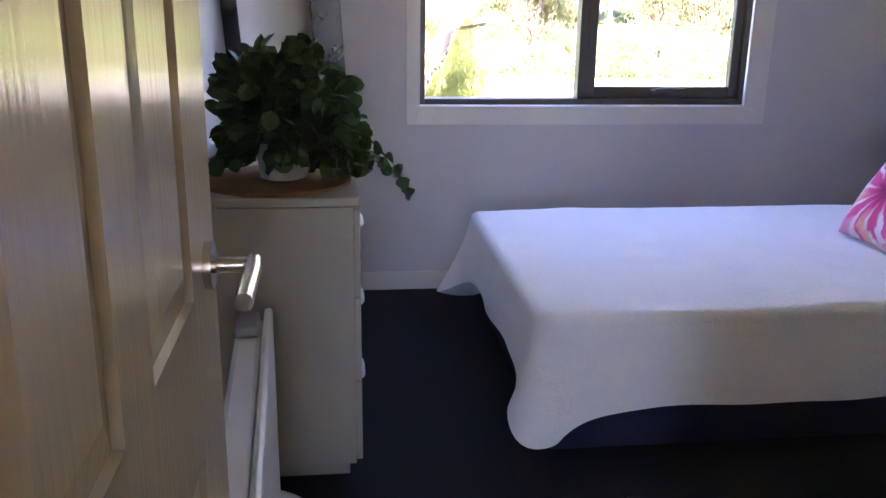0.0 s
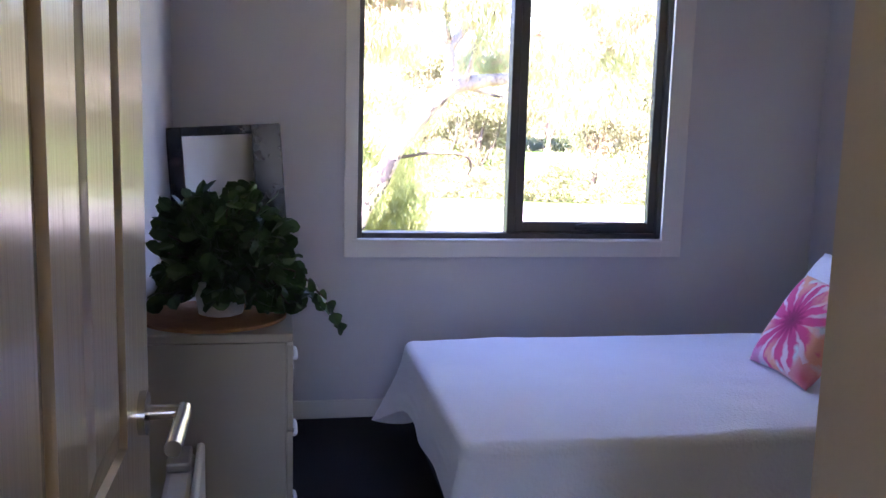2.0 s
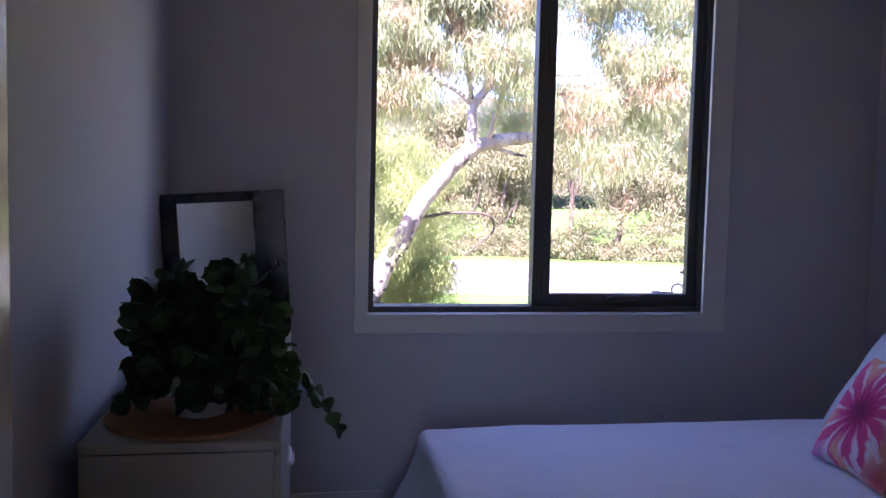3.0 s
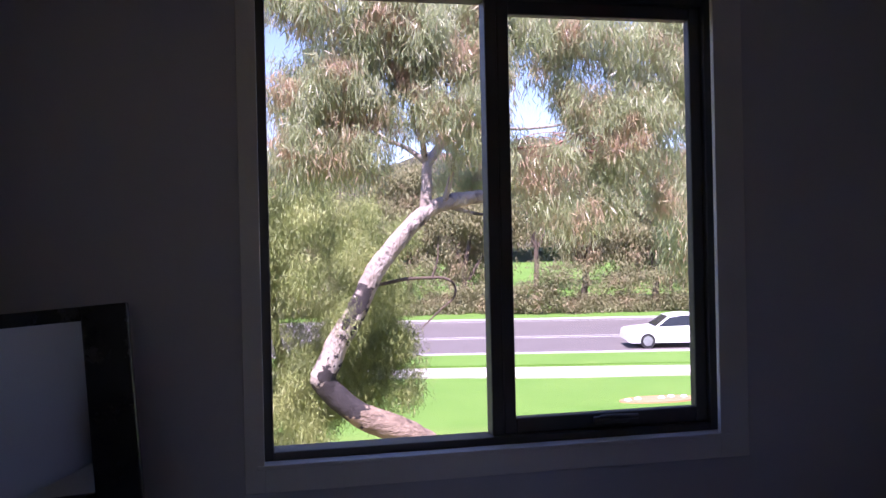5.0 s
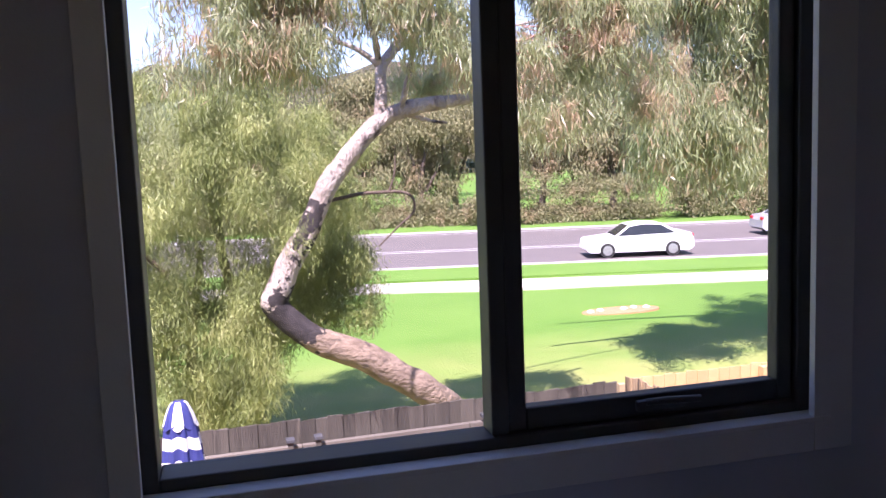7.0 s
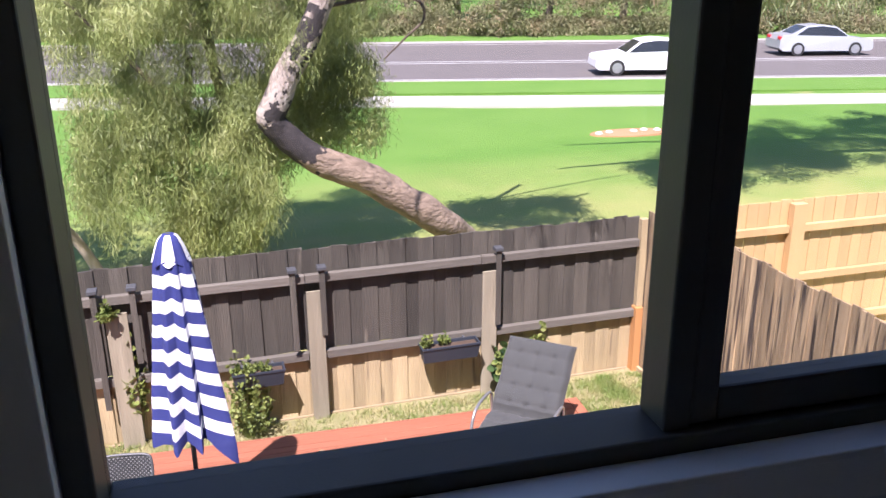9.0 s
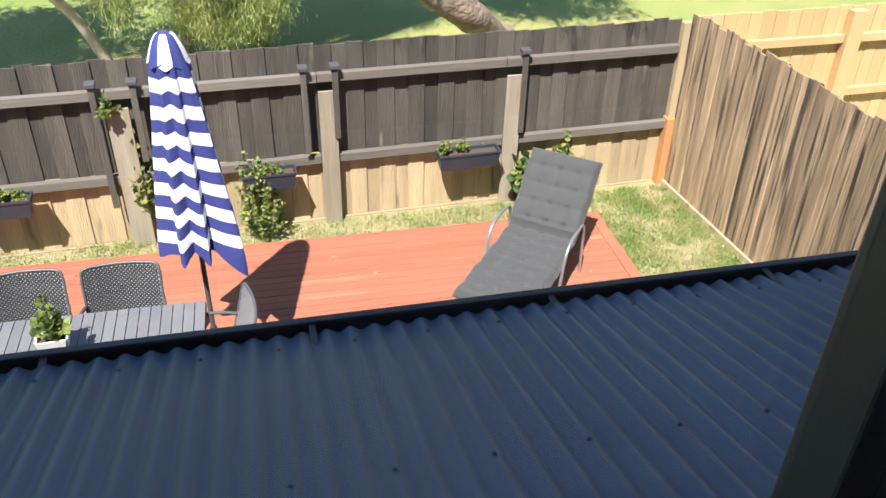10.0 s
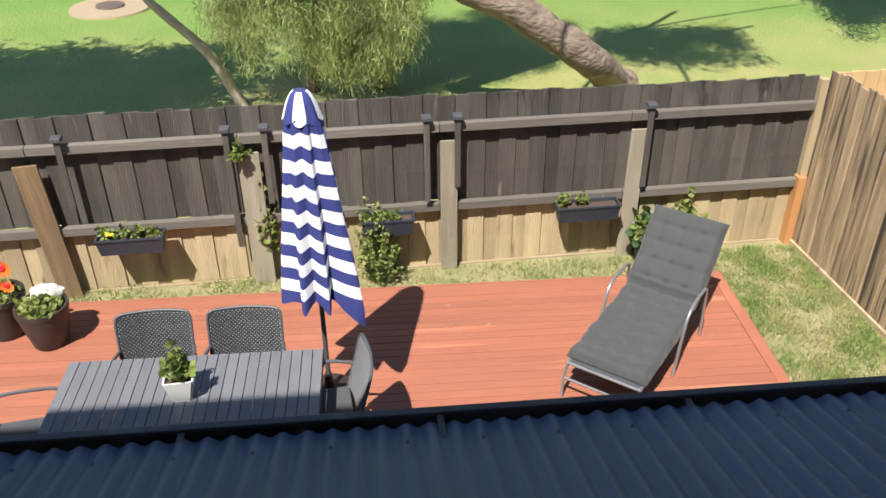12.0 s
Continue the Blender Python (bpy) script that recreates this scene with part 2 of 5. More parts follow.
PARK = surface("dry_edged_lawn", (0.078, 0.19, 0.018), (0.122, 0.24, 0.034), 0.5, 0.9, 0.9, 18, worn=((0.24, 0.265, 0.09), 0.5, 0.66), bdist=0.04)


def dry_edge(m, near, far, colour):
    """Thirsty yellowing grass where y is near, fading out towards far."""
    n, l = m.node_tree.nodes, m.node_tree.links
    p = n["Principled BSDF"]
    tc, sep, grad, patch, both, mix = (n.new(k) for k in ("ShaderNodeTexCoord", "ShaderNodeSeparateXYZ", "ShaderNodeMapRange", "ShaderNodeTexNoise", "ShaderNodeMath", "ShaderNodeMix"))
    l.new(tc.outputs["Object"], sep.inputs[0])
    l.new(tc.outputs["Object"], patch.inputs["Vector"])
    patch.inputs["Scale"].default_value, patch.inputs["Detail"].default_value = 0.9, 6.0
    grad.inputs[1].default_value, grad.inputs[2].default_value, grad.inputs[3].default_value, grad.inputs[4].default_value = near, far, 2.1, 0.0
    l.new(sep.outputs[1], grad.inputs[0])
    both.operation, both.use_clamp = "MULTIPLY", True
    l.new(grad.outputs[0], both.inputs[0])
    l.new(patch.outputs[0], both.inputs[1])
    mix.data_type = "RGBA"
    mix.inputs["B"].default_value = rgb(colour)
    l.new(both.outputs[0], mix.inputs["Factor"])
    l.new(p.inputs["Base Color"].links[0].from_socket, mix.inputs["A"])
    l.new(mix.outputs["Result"], p.inputs["Base Color"])


dry_edge(PARK, 14.0, 22.5, (0.29, 0.285, 0.095))
YARD = surface("dry_yard_grass", (0.30, 0.30, 0.13), (0.47, 0.40, 0.225), 4.5, 0.95, 0.9, 130, bdist=0.03)
REDSOIL = surface("orange_bare_soil", (0.42, 0.235, 0.12), (0.34, 0.18, 0.09), 4, 0.95, 0.6, 50)
SAND = surface("sandy_edge", (0.37, 0.29, 0.18), (0.28, 0.215, 0.13), 6, 0.95, 0.6, 70)
ASPHALT = surface("asphalt", (0.14, 0.125, 0.117), (0.11, 0.098, 0.092), 0.6, 0.85, 0.4, 30)
CONCRETE = surface("pale_concrete", (0.46, 0.44, 0.40), (0.39, 0.37, 0.335), 0.8, 0.85, 0.3, 30)
LINE = surface("road_line_paint", (0.52, 0.52, 0.50), (0.42, 0.42, 0.40), 3, 0.7, 0.1, 40)
BARK = surface("gum_bark", (0.46, 0.41, 0.365), (0.23, 0.175, 0.14), 4.0, 0.85, 1.0, 24, (1, 1, 0.6), worn=((0.07, 0.056, 0.052), 5.0, 0.58), bdist=0.05)
BARK_LOW = surface("brown_cracked_bark", (0.33, 0.25, 0.185), (0.125, 0.088, 0.065), 5.0, 0.9, 0.9, 20, (0.5, 1, 1), worn=((0.05, 0.04, 0.034), 6.0, 0.60), bdist=0.045)
BARK_DARK = surface("dark_bark", (0.14, 0.105, 0.08), (0.08, 0.06, 0.05), 5, 0.95, 0.9, 30, (1, 1, 0.25), bdist=0.03)
TWIG = surface("reddish_twig", (0.42, 0.24, 0.18), (0.30, 0.17, 0.13), 9, 0.8, 0.3, 40)
BARK_GREY = surface("smooth_grey_bark", (0.52, 0.44, 0.35), (0.38, 0.31, 0.24), 5, 0.85, 0.5, 30, (1, 1, 0.25))
GUMLEAF = leaf_paint("gum_leaves", [(0.44, 0.27, 0.17), (0.50, 0.39, 0.25), (0.38, 0.36, 0.20), (0.29, 0.33, 0.17), (0.28, 0.34, 0.17), (0.38, 0.43, 0.23), (0.48, 0.52, 0.31), (0.58, 0.59, 0.42)], 0.38, 0.5, 1.7)
GUMLEAF_FINE = leaf_paint("gum_leaves_fine", [(0.50, 0.35, 0.25), (0.58, 0.43, 0.30), (0.60, 0.50, 0.34), (0.46, 0.45, 0.27), (0.37, 0.43, 0.24), (0.42, 0.49, 0.27), (0.52, 0.57, 0.34), (0.60, 0.63, 0.42), (0.70, 0.71, 0.55)], 0.33, 0.6, 2.6)
BUSHLEAF = leaf_paint("weeping_foliage", [(0.125, 0.15, 0.06), (0.18, 0.225, 0.075), (0.265, 0.32, 0.105), (0.36, 0.41, 0.145), (0.47, 0.48, 0.22)], 0.5, 0.2, 1.9)
FARLEAF = leaf_paint("far_foliage", [(0.38, 0.27, 0.15), (0.32, 0.25, 0.14), (0.24, 0.21, 0.11), (0.20, 0.205, 0.095), (0.27, 0.26, 0.125), (0.19, 0.20, 0.09), (0.30, 0.29, 0.15), (0.38, 0.34, 0.2)], 0.7, 0.25, 0.35)
GREENLEAF = leaf_paint("fresh_green_leaves", [(0.10, 0.15, 0.04), (0.16, 0.21, 0.055), (0.25, 0.30, 0.08), (0.38, 0.38, 0.14)], 0.5, 0.3, 5.0)
IVYLEAF = leaf_paint("dark_green_leaves", [(0.035, 0.075, 0.02), (0.055, 0.11, 0.03), (0.03, 0.06, 0.02), (0.075, 0.13, 0.045)], 0.45, 0.12)
GRASSBLADE = leaf_paint("grass_blades", [(0.17, 0.26, 0.06), (0.24, 0.32, 0.09), (0.30, 0.34, 0.12), (0.44, 0.41, 0.19), (0.58, 0.51, 0.31)], 0.6, 0.3, 3.0)
BLUE = surface("navy_blue_canvas", (0.035, 0.045, 0.20), (0.028, 0.036, 0.16), 12, 0.8, 0.3, 150)
WHITEC = surface("white_canvas", (0.82, 0.82, 0.85), (0.76, 0.76, 0.80), 12, 0.8, 0.3, 150)
LATTICE = surface("woven_grey_strand", (0.06, 0.062, 0.066), (0.038, 0.04, 0.043), 12, 0.6, 0.1, 120)
PALEBACKING = surface("pale_grey_backing", (0.34, 0.35, 0.355), (0.26, 0.27, 0.275), 14, 0.6, 0.2, 160)
BARK_SCAR = surface("charred_bark", (0.05, 0.042, 0.042), (0.018, 0.016, 0.017), 10, 0.9, 0.8, 30, bdist=0.02)
CHARCOAL = surface("charcoal_metal", (0.085, 0.09, 0.098), (0.065, 0.068, 0.075), 6, 0.5, 0.06, 120)
TABLESLAT = surface("grey_table_slat", (0.155, 0.16, 0.17), (0.125, 0.13, 0.14), 5, 0.55, 0.1, 80, vary=0.06)
CUSHION = surface("grey_lounger_cushion", (0.064, 0.067, 0.066), (0.046, 0.048, 0.048), 14, 0.9, 0.35, 170, sheen=0.15)
SILVER = surface("silver_tube", (0.45, 0.45, 0.46), (0.36, 0.36, 0.37), 10, 0.35, 0.03, 120, metal=0.7)
BLACKPOT = surface("black_pot", (0.028, 0.022, 0.02), (0.045, 0.036, 0.032), 6, 0.5, 0.1, 60)
BOXPL = surface("slate_planter_plastic", (0.034, 0.042, 0.058), (0.026, 0.033, 0.047), 8, 0.5, 0.06, 100)
SOIL = surface("dark_soil", (0.10, 0.065, 0.045), (0.055, 0.038, 0.028), 30, 0.95, 0.9, 80)
ORANGEPL = surface("orange_petal", (0.85, 0.19, 0.03), (0.80, 0.12, 0.02), 20, 0.4, 0.1, 80)
REDPL = surface("red_petal", (0.75, 0.03, 0.03), (0.62, 0.02, 0.04), 20, 0.4, 0.1, 80)
STONE = surface("pale_shell_stone", (0.7, 0.66, 0.6), (0.5, 0.46, 0.42), 20, 0.8, 0.6, 60)
CARWHITE = surface("white_car_paint", (0.82, 0.82, 0.82), (0.79, 0.79, 0.79), 2, 0.2, 0, 50)
CARSILVER = surface("silver_car_paint", (0.52, 0.54, 0.56), (0.49, 0.51, 0.53), 2, 0.25, 0, 50, metal=0.4)
CARGLASS = surface("car_glass", (0.02, 0.024, 0.028), (0.03, 0.034, 0.038), 3, 0.06, 0, 50)
YELLOWPL = surface("yellow_petal", (0.8, 0.6, 0.04), (0.7, 0.5, 0.03), 20, 0.5, 0.1, 80)

# ---- building helpers ----
def finish(name, bm, material, smooth=False):
    me = bpy.data.meshes.new(name)
    bmesh.ops.recalc_face_normals(bm, faces=bm.faces)
    bm.to_mesh(me)
    bm.free()
    for mat in (material if isinstance(material, (list, tuple)) else [material]):
        me.materials.append(mat)
    if smooth:
        me.polygons.foreach_set("use_smooth", [True] * len(me.polygons))
        me.set_sharp_from_angle(angle=radians(40))
    return me


def part(name, bm, material, parent, label="", smooth=False):
    ob = new(name, finish(name, bm, material, smooth))
    ob.parent = parent
    return tagged(ob, label)


def thing(name, label, category, at=(0, 0, 0), rz=0, group=""):
    ob = new(name)
    ob.empty_display_size = 0.1
    ob.matrix_world = pose(at[0], at[1], at[2], 0, 0, rz)
    return tagged(ob, label, category, group)


def single(name, bm, material, label, category, kind="", smooth=False, group=""):
    return tagged(new(name, finish(name, bm, material, smooth)), label, category, group, kind)


def box(bm, x0, y0, z0, x1, y1, z1, bevel=0.0, m=None, mat=0):
    made = bmesh.ops.create_cube(bm, size=1.0)["verts"]
    t = Matrix.Translation(((x0 + x1) / 2, (y0 + y1) / 2, (z0 + z1) / 2)) @ Matrix.Diagonal((abs(x1 - x0), abs(y1 - y0), abs(z1 - z0), 1))
    bmesh.ops.transform(bm, matrix=(m @ t) if m else t, verts=made)
    for f in {f for v in made for f in v.link_faces}:
        f.material_index = mat
    if bevel:
        bmesh.ops.bevel(bm, geom=list({e for v in made for e in v.link_edges}), offset=bevel, segments=2, affect="EDGES", profile=0.5, clamp_overlap=True)
    return bm


def bmnew():
    return bmesh.new()


def boxed(*a, **k):
    return box(bmesh.new(), *a, **k)


def tube(bm, pts, radii, seg=10, cap=True, mat=0):
    """A round tube along points, with one radius or one a point."""
    pts = [Vector(p) for p in pts]
    if isinstance(radii, (int, float)):
        radii = [radii] * len(pts)
    rings, side = [], None
    for i, p in enumerate(pts):
        d = (pts[min(i + 1, len(pts) - 1)] - pts[max(i - 1, 0)]).normalized()
        if side is None:
            side = d.orthogonal().normalized()
        side = (side - d * side.dot(d)).normalized()
        up = d.cross(side)
        rings.append([bm.verts.new(p + (side * math.cos(a) + up * math.sin(a)) * radii[i]) for a in (2 * math.pi * k / seg for k in range(seg))])
    for a, b in zip(rings, rings[1:]):
        for k in range(seg):
            bm.faces.new((a[k], a[(k + 1) % seg], b[(k + 1) % seg], b[k])).material_index = mat
    if cap:
        bm.faces.new(rings[0][::-1]).material_index = mat
        bm.faces.new(rings[-1]).material_index = mat
    return bm


def smooth_path(pts, steps=6):
    """A Catmull-Rom line through the points."""
    p = [Vector(q) for q in pts]
    p = [p[0] * 2 - p[1]] + p + [p[-1] * 2 - p[-2]]
    out = []
    for i in range(1, len(p) - 2):
        for k in range(steps):
            t = k / steps
            out.append(0.5 * ((2 * p[i]) + (p[i + 1] - p[i - 1]) * t + (2 * p[i - 1] - 5 * p[i] + 4 * p[i + 1] - p[i + 2]) * t * t
                              + (3 * p[i] - p[i - 1] - 3 * p[i + 1] + p[i + 2]) * t ** 3))
    return out + [p[-2]]


def lathe(bm, profile, seg=32, mat=0, centre=(0, 0)):
    rings = []
    for r, z in profile:
        rings.append([bm.verts.new((centre[0] + r * math.cos(2 * math.pi * k / seg), centre[1] + r * math.sin(2 * math.pi * k / seg), z)) for k in range(seg)])
    for a, b in zip(rings, rings[1:]):
        for k in range(seg):
            bm.faces.new((a[k], a[(k + 1) % seg], b[(k + 1) % seg], b[k])).material_index = mat
    bm.faces.new(rings[0][::-1]).material_index = mat
    bm.faces.new(rings[-1]).material_index = mat
    return bm


def quads(name, verts, faces, material, parent=None, label="", smooth=False):
    """A mesh object from arrays of corners and four-sided faces."""
    me = bpy.data.meshes.new(name)
    me.vertices.add(len(verts))
    me.vertices.foreach_set("co", np.asarray(verts, np.float32).ravel())
    faces = np.asarray(faces, np.int32)
    me.loops.add(faces.size)
    me.loops.foreach_set("vertex_index", faces.ravel())
    me.polygons.add(len(faces))
    me.polygons.foreach_set("loop_start", np.arange(0, faces.size, 4, dtype=np.int32))
    me.update(calc_edges=True)
    me.materials.append(material)
    if smooth:
        me.polygons.foreach_set("use_smooth", [True] * len(faces))
    ob = new(name, me)
    if parent:
        ob.parent = parent
    return tagged(ob, label)


def leaves(name, at, way, length, width, material, parent, rng, label=""):
    """One mesh of lance-shaped leaves: arrays of places and directions."""
    n = len(at)
    way = way / np.linalg.norm(way, axis=1, keepdims=True)
    side = np.cross(way, rng.normal(size=(n, 3)))
    side /= np.linalg.norm(side, axis=1, keepdims=True) + 1e-9
    ln = (length * rng.uniform(0.6, 1.35, n))[:, None]
    wd = (width * rng.uniform(0.7, 1.3, n))[:, None]
    v = np.stack([at, at + way * ln * 0.45 + side * wd, at + way * ln, at + way * ln * 0.45 - side * wd], 1).reshape(-1, 3)
    return quads(name, v, np.arange(4 * n).reshape(-1, 4), material, parent, label)

# ---- the house ----
G, D = -3.1, -2.95          # ground and deck heights; the bedroom floor is at 0


def structure(name, bm, material, label, category):
    return single(name, bm, material, label, category, "structure")


X0, X1, Y1, H = 0.68, 3.72, 4.05, 2.45
structure("floor", boxed(0.56, 0.58, -0.25, 3.84, 4.05, 0.0), CARPET, "near-black carpet of the bedroom", "floor")
# hall floor is out of view; near-black to weaken light bounced onto the door
structure("floor_hall", boxed(-1.0, -3.2, -0.25, 1.87, 0.58, -0.002), CARPET, "unseen hall floor, near-black to cut bounced light", "floor")
structure("ceiling", boxed(-1.0, -3.2, H, 3.84, 4.05, H + 0.12), CEIL, "flat white plaster ceiling", "ceiling")
structure("wall_left", boxed(0.56, 0.70, 0, X0, Y1, H), WALL, "pale lilac-white painted plaster wall", "wall")
structure("wall_right", boxed(X1, 1.17, 0, 3.84, Y1, H), WALL, "pale lilac-white painted plaster wall", "wall")
bm = bmnew()
WX0, WX1, WZ0, WZ1 = 1.455, 2.945, 0.82, 2.27
for a in ((0.56, Y1, 0, WX0, 4.18, H), (WX1, Y1, 0, 3.84, 4.18, H), (WX0, Y1, 0, WX1, 4.18, WZ0), (WX0, Y1, WZ1, WX1, 4.18, H)):
    box(bm, *a)
structure("wall_window", bm, WALL, "pale lilac-white wall with a wide window opening", "wall")
structure("wall_robe", boxed(1.748, 1.05, 0, 3.84, 1.17, H), HALLPAINT, "cream painted wall end beside the doorway", "wall")
bm = bmnew()
box(bm, 0.56, 0.58, 0, 0.86, 0.70, H), box(bm, 0.86, 0.58, 2.08, 1.748, 0.70, H)
structure("wall_door", bm, WALL, "painted wall around the bedroom doorway", "wall")
structure("wall_hall_right", boxed(1.748, -3.2, 0, 1.87, 1.05, H), HALLPAINT, "cream painted hall wall", "wall")
structure("wall_hall_left", boxed(-1.0, -3.2, 0, -0.88, 0.70, H), HALLPAINT, "cream painted hall wall", "wall")
structure("wall_hall_front", boxed(-0.88, 0.58, 0, 0.56, 0.70, H), HALLPAINT, "cream painted hall wall", "wall")
# unseen end wall; the opening is added and sized to light door and jamb
bm = bmnew()
for a in ((-0.88, -3.2, 0, 0.35, -3.08, H), (1.25, -3.2, 0, 1.75, -3.08, H), (0.35, -3.2, 0, 1.25, -3.08, 0.85), (0.35, -3.2, 2.1, 1.25, -3.08, H)):
    box(bm, *a)
structure("wall_hall_end", bm, HALLPAINT, "unseen cream hall wall with an opening added for light", "wall")
bm = bmnew()
box(bm, X0, 4.038, 0, 3.72, 4.05, 0.085, 0.004), box(bm, X0, 0.72, 0, X0 + 0.012, 4.036, 0.085, 0.004), box(bm, X1 - 0.012, 1.18, 0, X1, 4.036, 0.085, 0.004)
structure("baseboard", bm, TRIM, "low cream painted skirting board", "skirting board")

# unseen outer walls, upper eave and ground storey, sized to shade the roof and deck
bm = bmnew()
box(bm, -7, 4.05, -0.3, 0.555, 4.18, 4.55), box(bm, 3.845, 4.05, -0.3, 10, 4.18, 4.55), box(bm, -7, 4.05, G, 10, 4.178, -0.302), box(bm, 0.555, 4.05, H + 0.13, 3.845, 4.18, 4.55)
structure("wall_outer", bm, RENDERW, "rendered outer wall of the house", "wall")
bm = bmnew()
box(bm, -7.3, -3.35, 4.56, 10.3, 4.50, 4.68)
structure("eave", bm, GUTTER, "dark eave of the upper roof", "eave")

# window
win = tagged(new("window_1"), "dark bronze aluminium sliding window in cream architraves", "window", kind="structure")
bm = bmnew()
fr = ((WX0, WZ0, 1.489, WZ1), (2.910, WZ0, WX1, WZ1), (1.489, WZ0, 2.910, 0.850), (1.489, WZ1 - 0.04, 2.910, WZ1))
for x0, z0, x1, z1 in fr:
    box(bm, x0, 4.085, z0, x1, 4.175, z1, 0.004)
box(bm, 2.166, 4.098, 0.850, 2.205, 4.165, WZ1 - 0.04, 0.004)
part("window_frame", bm, ALU, win)
bm = bmnew()
for x0, z0, x1, z1 in ((2.206, 0.851, 2.246, 2.229), (2.868, 0.851, 2.909, 2.229), (2.246, 0.851, 2.868, 0.902), (2.246, 2.185, 2.868, 2.229)):
    box(bm, x0, 4.102, z0, x1, 4.142, z1, 0.005)
part("sash", bm, ALU, win)
bm = bmnew()
box(bm, 2.50, 4.082, 0.868, 2.62, 4.100, 0.893, 0.006), tube(bm, [(2.52, 4.082, 0.89), (2.56, 4.06, 0.897), (2.64, 4.058, 0.893)], 0.008)
part("latch", bm, ALU, win, "bronze metal window latch", True)
for x0, x1, z0, y in ((1.489, 2.166, 0.850, 4.150), (2.246, 2.868, 0.902, 4.122)):
    pane = part("pane", boxed(x0, y, z0, x1, y + 0.004, WZ1 - 0.04), GLASS, win, "clear glass pane")
    pane.visible_shadow = False
bm = bmnew()
for a in ((1.405, WZ0 - 0.075, 1.462, WZ1 + 0.085), (2.916, WZ0 - 0.075, 3.018, WZ1 + 0.085), (1.462, WZ0 - 0.075, 2.916, WZ0 - 0.003), (1.462, WZ1 + 0.003, 2.916, WZ1 + 0.085)):
    box(bm, a[0], 4.032, a[1], a[2], 4.052, a[3], 0.002)
box(bm, 1.44, 4.030, 0.812, 2.96, 4.084, 0.826, 0.003)
part("architrave", bm, TRIM, win, "cream painted architrave and sill")

# bedroom door leaf with four raised panels, and its frame
frame_bm = bmnew()
for a in ((0.862, 0.585, 0, 0.905, 0.655, 2.08), (1.71, 0.585, 0, 1.746, 0.655, 2.08), (0.905, 0.585, 2.045, 1.71, 0.655, 2.08)):
    box(frame_bm, *a, bevel=0.003)
structure("door_frame", frame_bm, TRIM, "cream painted timber door frame", "door frame")
door = tagged(new("door_1"), "cream gloss four-panel door standing open", "door", kind="structure")
door.matrix_world = pose(0.9275, 0.66, 0)
bm = bmnew()
LW, LH = 0.72, 2.03
cols, rows_ = ((0.105, 0.293), (0.386, 0.574)), ((0.13, 0.795), (0.96, 1.90))
ys, zs = [0.0, 0.105, 0.293, 0.386, 0.574, LW], [0.01, 0.13, 0.795, 0.96, 1.90, LH]
box(bm, 0.006, 0, 0.01, 0.028, LW, LH)
for i in range(5):
    for k in range(5):
        if i in (1, 3) and k in (1, 3):
            continue
        box(bm, 0.0, ys[i], zs[k], 0.0375, ys[i + 1], zs[k + 1])
part("leaf", bm, DOORPAINT, door)
for y0, y1 in cols:
    for z0, z1 in rows_:
        bm = bmnew()
        for side in (0.0285, 0.0055):
            s = 1 if side > 0.02 else -1
            o = [bm.verts.new((side, a, b)) for a, b in ((y0, z0), (y1, z0), (y1, z1), (y0, z1))]
            q = [bm.verts.new((side + s * 0.008, a, b)) for a, b in ((y0 + 0.038, z0 + 0.038), (y1 - 0.038, z0 + 0.038), (y1 - 0.038, z1 - 0.038), (y0 + 0.038, z1 - 0.038))]
            bm.faces.new(q)
            for j in range(4):
                bm.faces.new((o[j], o[(j + 1) % 4], q[(j + 1) % 4], q[j]))
        part("panel", bm, DOORPAINT, door)
hz, hy = 0.972, 0.657
handle = part("handle", tube(bmnew(), [(0.0375, hy, hz), (0.046, hy, hz)], 0.026, 24), CHROME, door, "round chrome rose and lever", True)
bm = tube(bmnew(), [(0.046, hy, hz), (0.088, hy, hz)], 0.009, 14)
tube(bm, [(0.086, hy + 0.008, hz), (0.088, hy - 0.03, hz), (0.088, hy - 0.115, hz - 0.002)], 0.0095, 14)
lever = new("lever", finish("lever", bm, CHROME, True))
lever.parent = handle

# lower roof of corrugated steel with gutter and straps
RY0, RZ0, RY1, RZ1 = 4.18, 0.19, 5.985, -0.365
roof = tagged(new("roof"), "slate-blue corrugated steel roof below the window", "roof", kind="structure")
vs, fs = [], []
PITCH = 0.082
xs = np.arange(-6.5, 9.5, PITCH / 10)
prof = 0.0105 * np.cos(2 * np.pi * xs / PITCH)
rows_y = np.linspace(0, 1, 12)
for t in rows_y:
    vs.append(np.stack([xs, np.full_like(xs, RY0 + (RY1 - RY0) * t), RZ0 + (RZ1 - RZ0) * t + prof + 0.0012 * np.sin(xs * 3.1 + t * 5)], 1))
nv = len(xs)
v = np.concatenate(vs)
i, k = np.meshgrid(np.arange(nv - 1), np.arange(len(rows_y) - 1))
a = (k * nv + i).ravel()
quads("sheet", v, np.stack([a, a + 1, a + nv + 1, a + nv], 1), ROOFTIN, roof, smooth=True)
bm = bmnew()
for t in (0.12, 0.5, 0.93):
    for c in range(int(-3 / PITCH), int(7 / PITCH), 3):
        x, y, z = c * PITCH, RY0 + (RY1 - RY0) * t, RZ0 + (RZ1 - RZ0) * t + 0.0115
        lathe(bm, [(0.0075, z - 0.004), (0.0075, z + 0.001), (0.0042, z + 0.0015), (0.0042, z + 0.005)], 8, centre=(x, y))
part("roof_screw", bm, GUTTER, roof, "dark roof screws")
bm = bmnew()
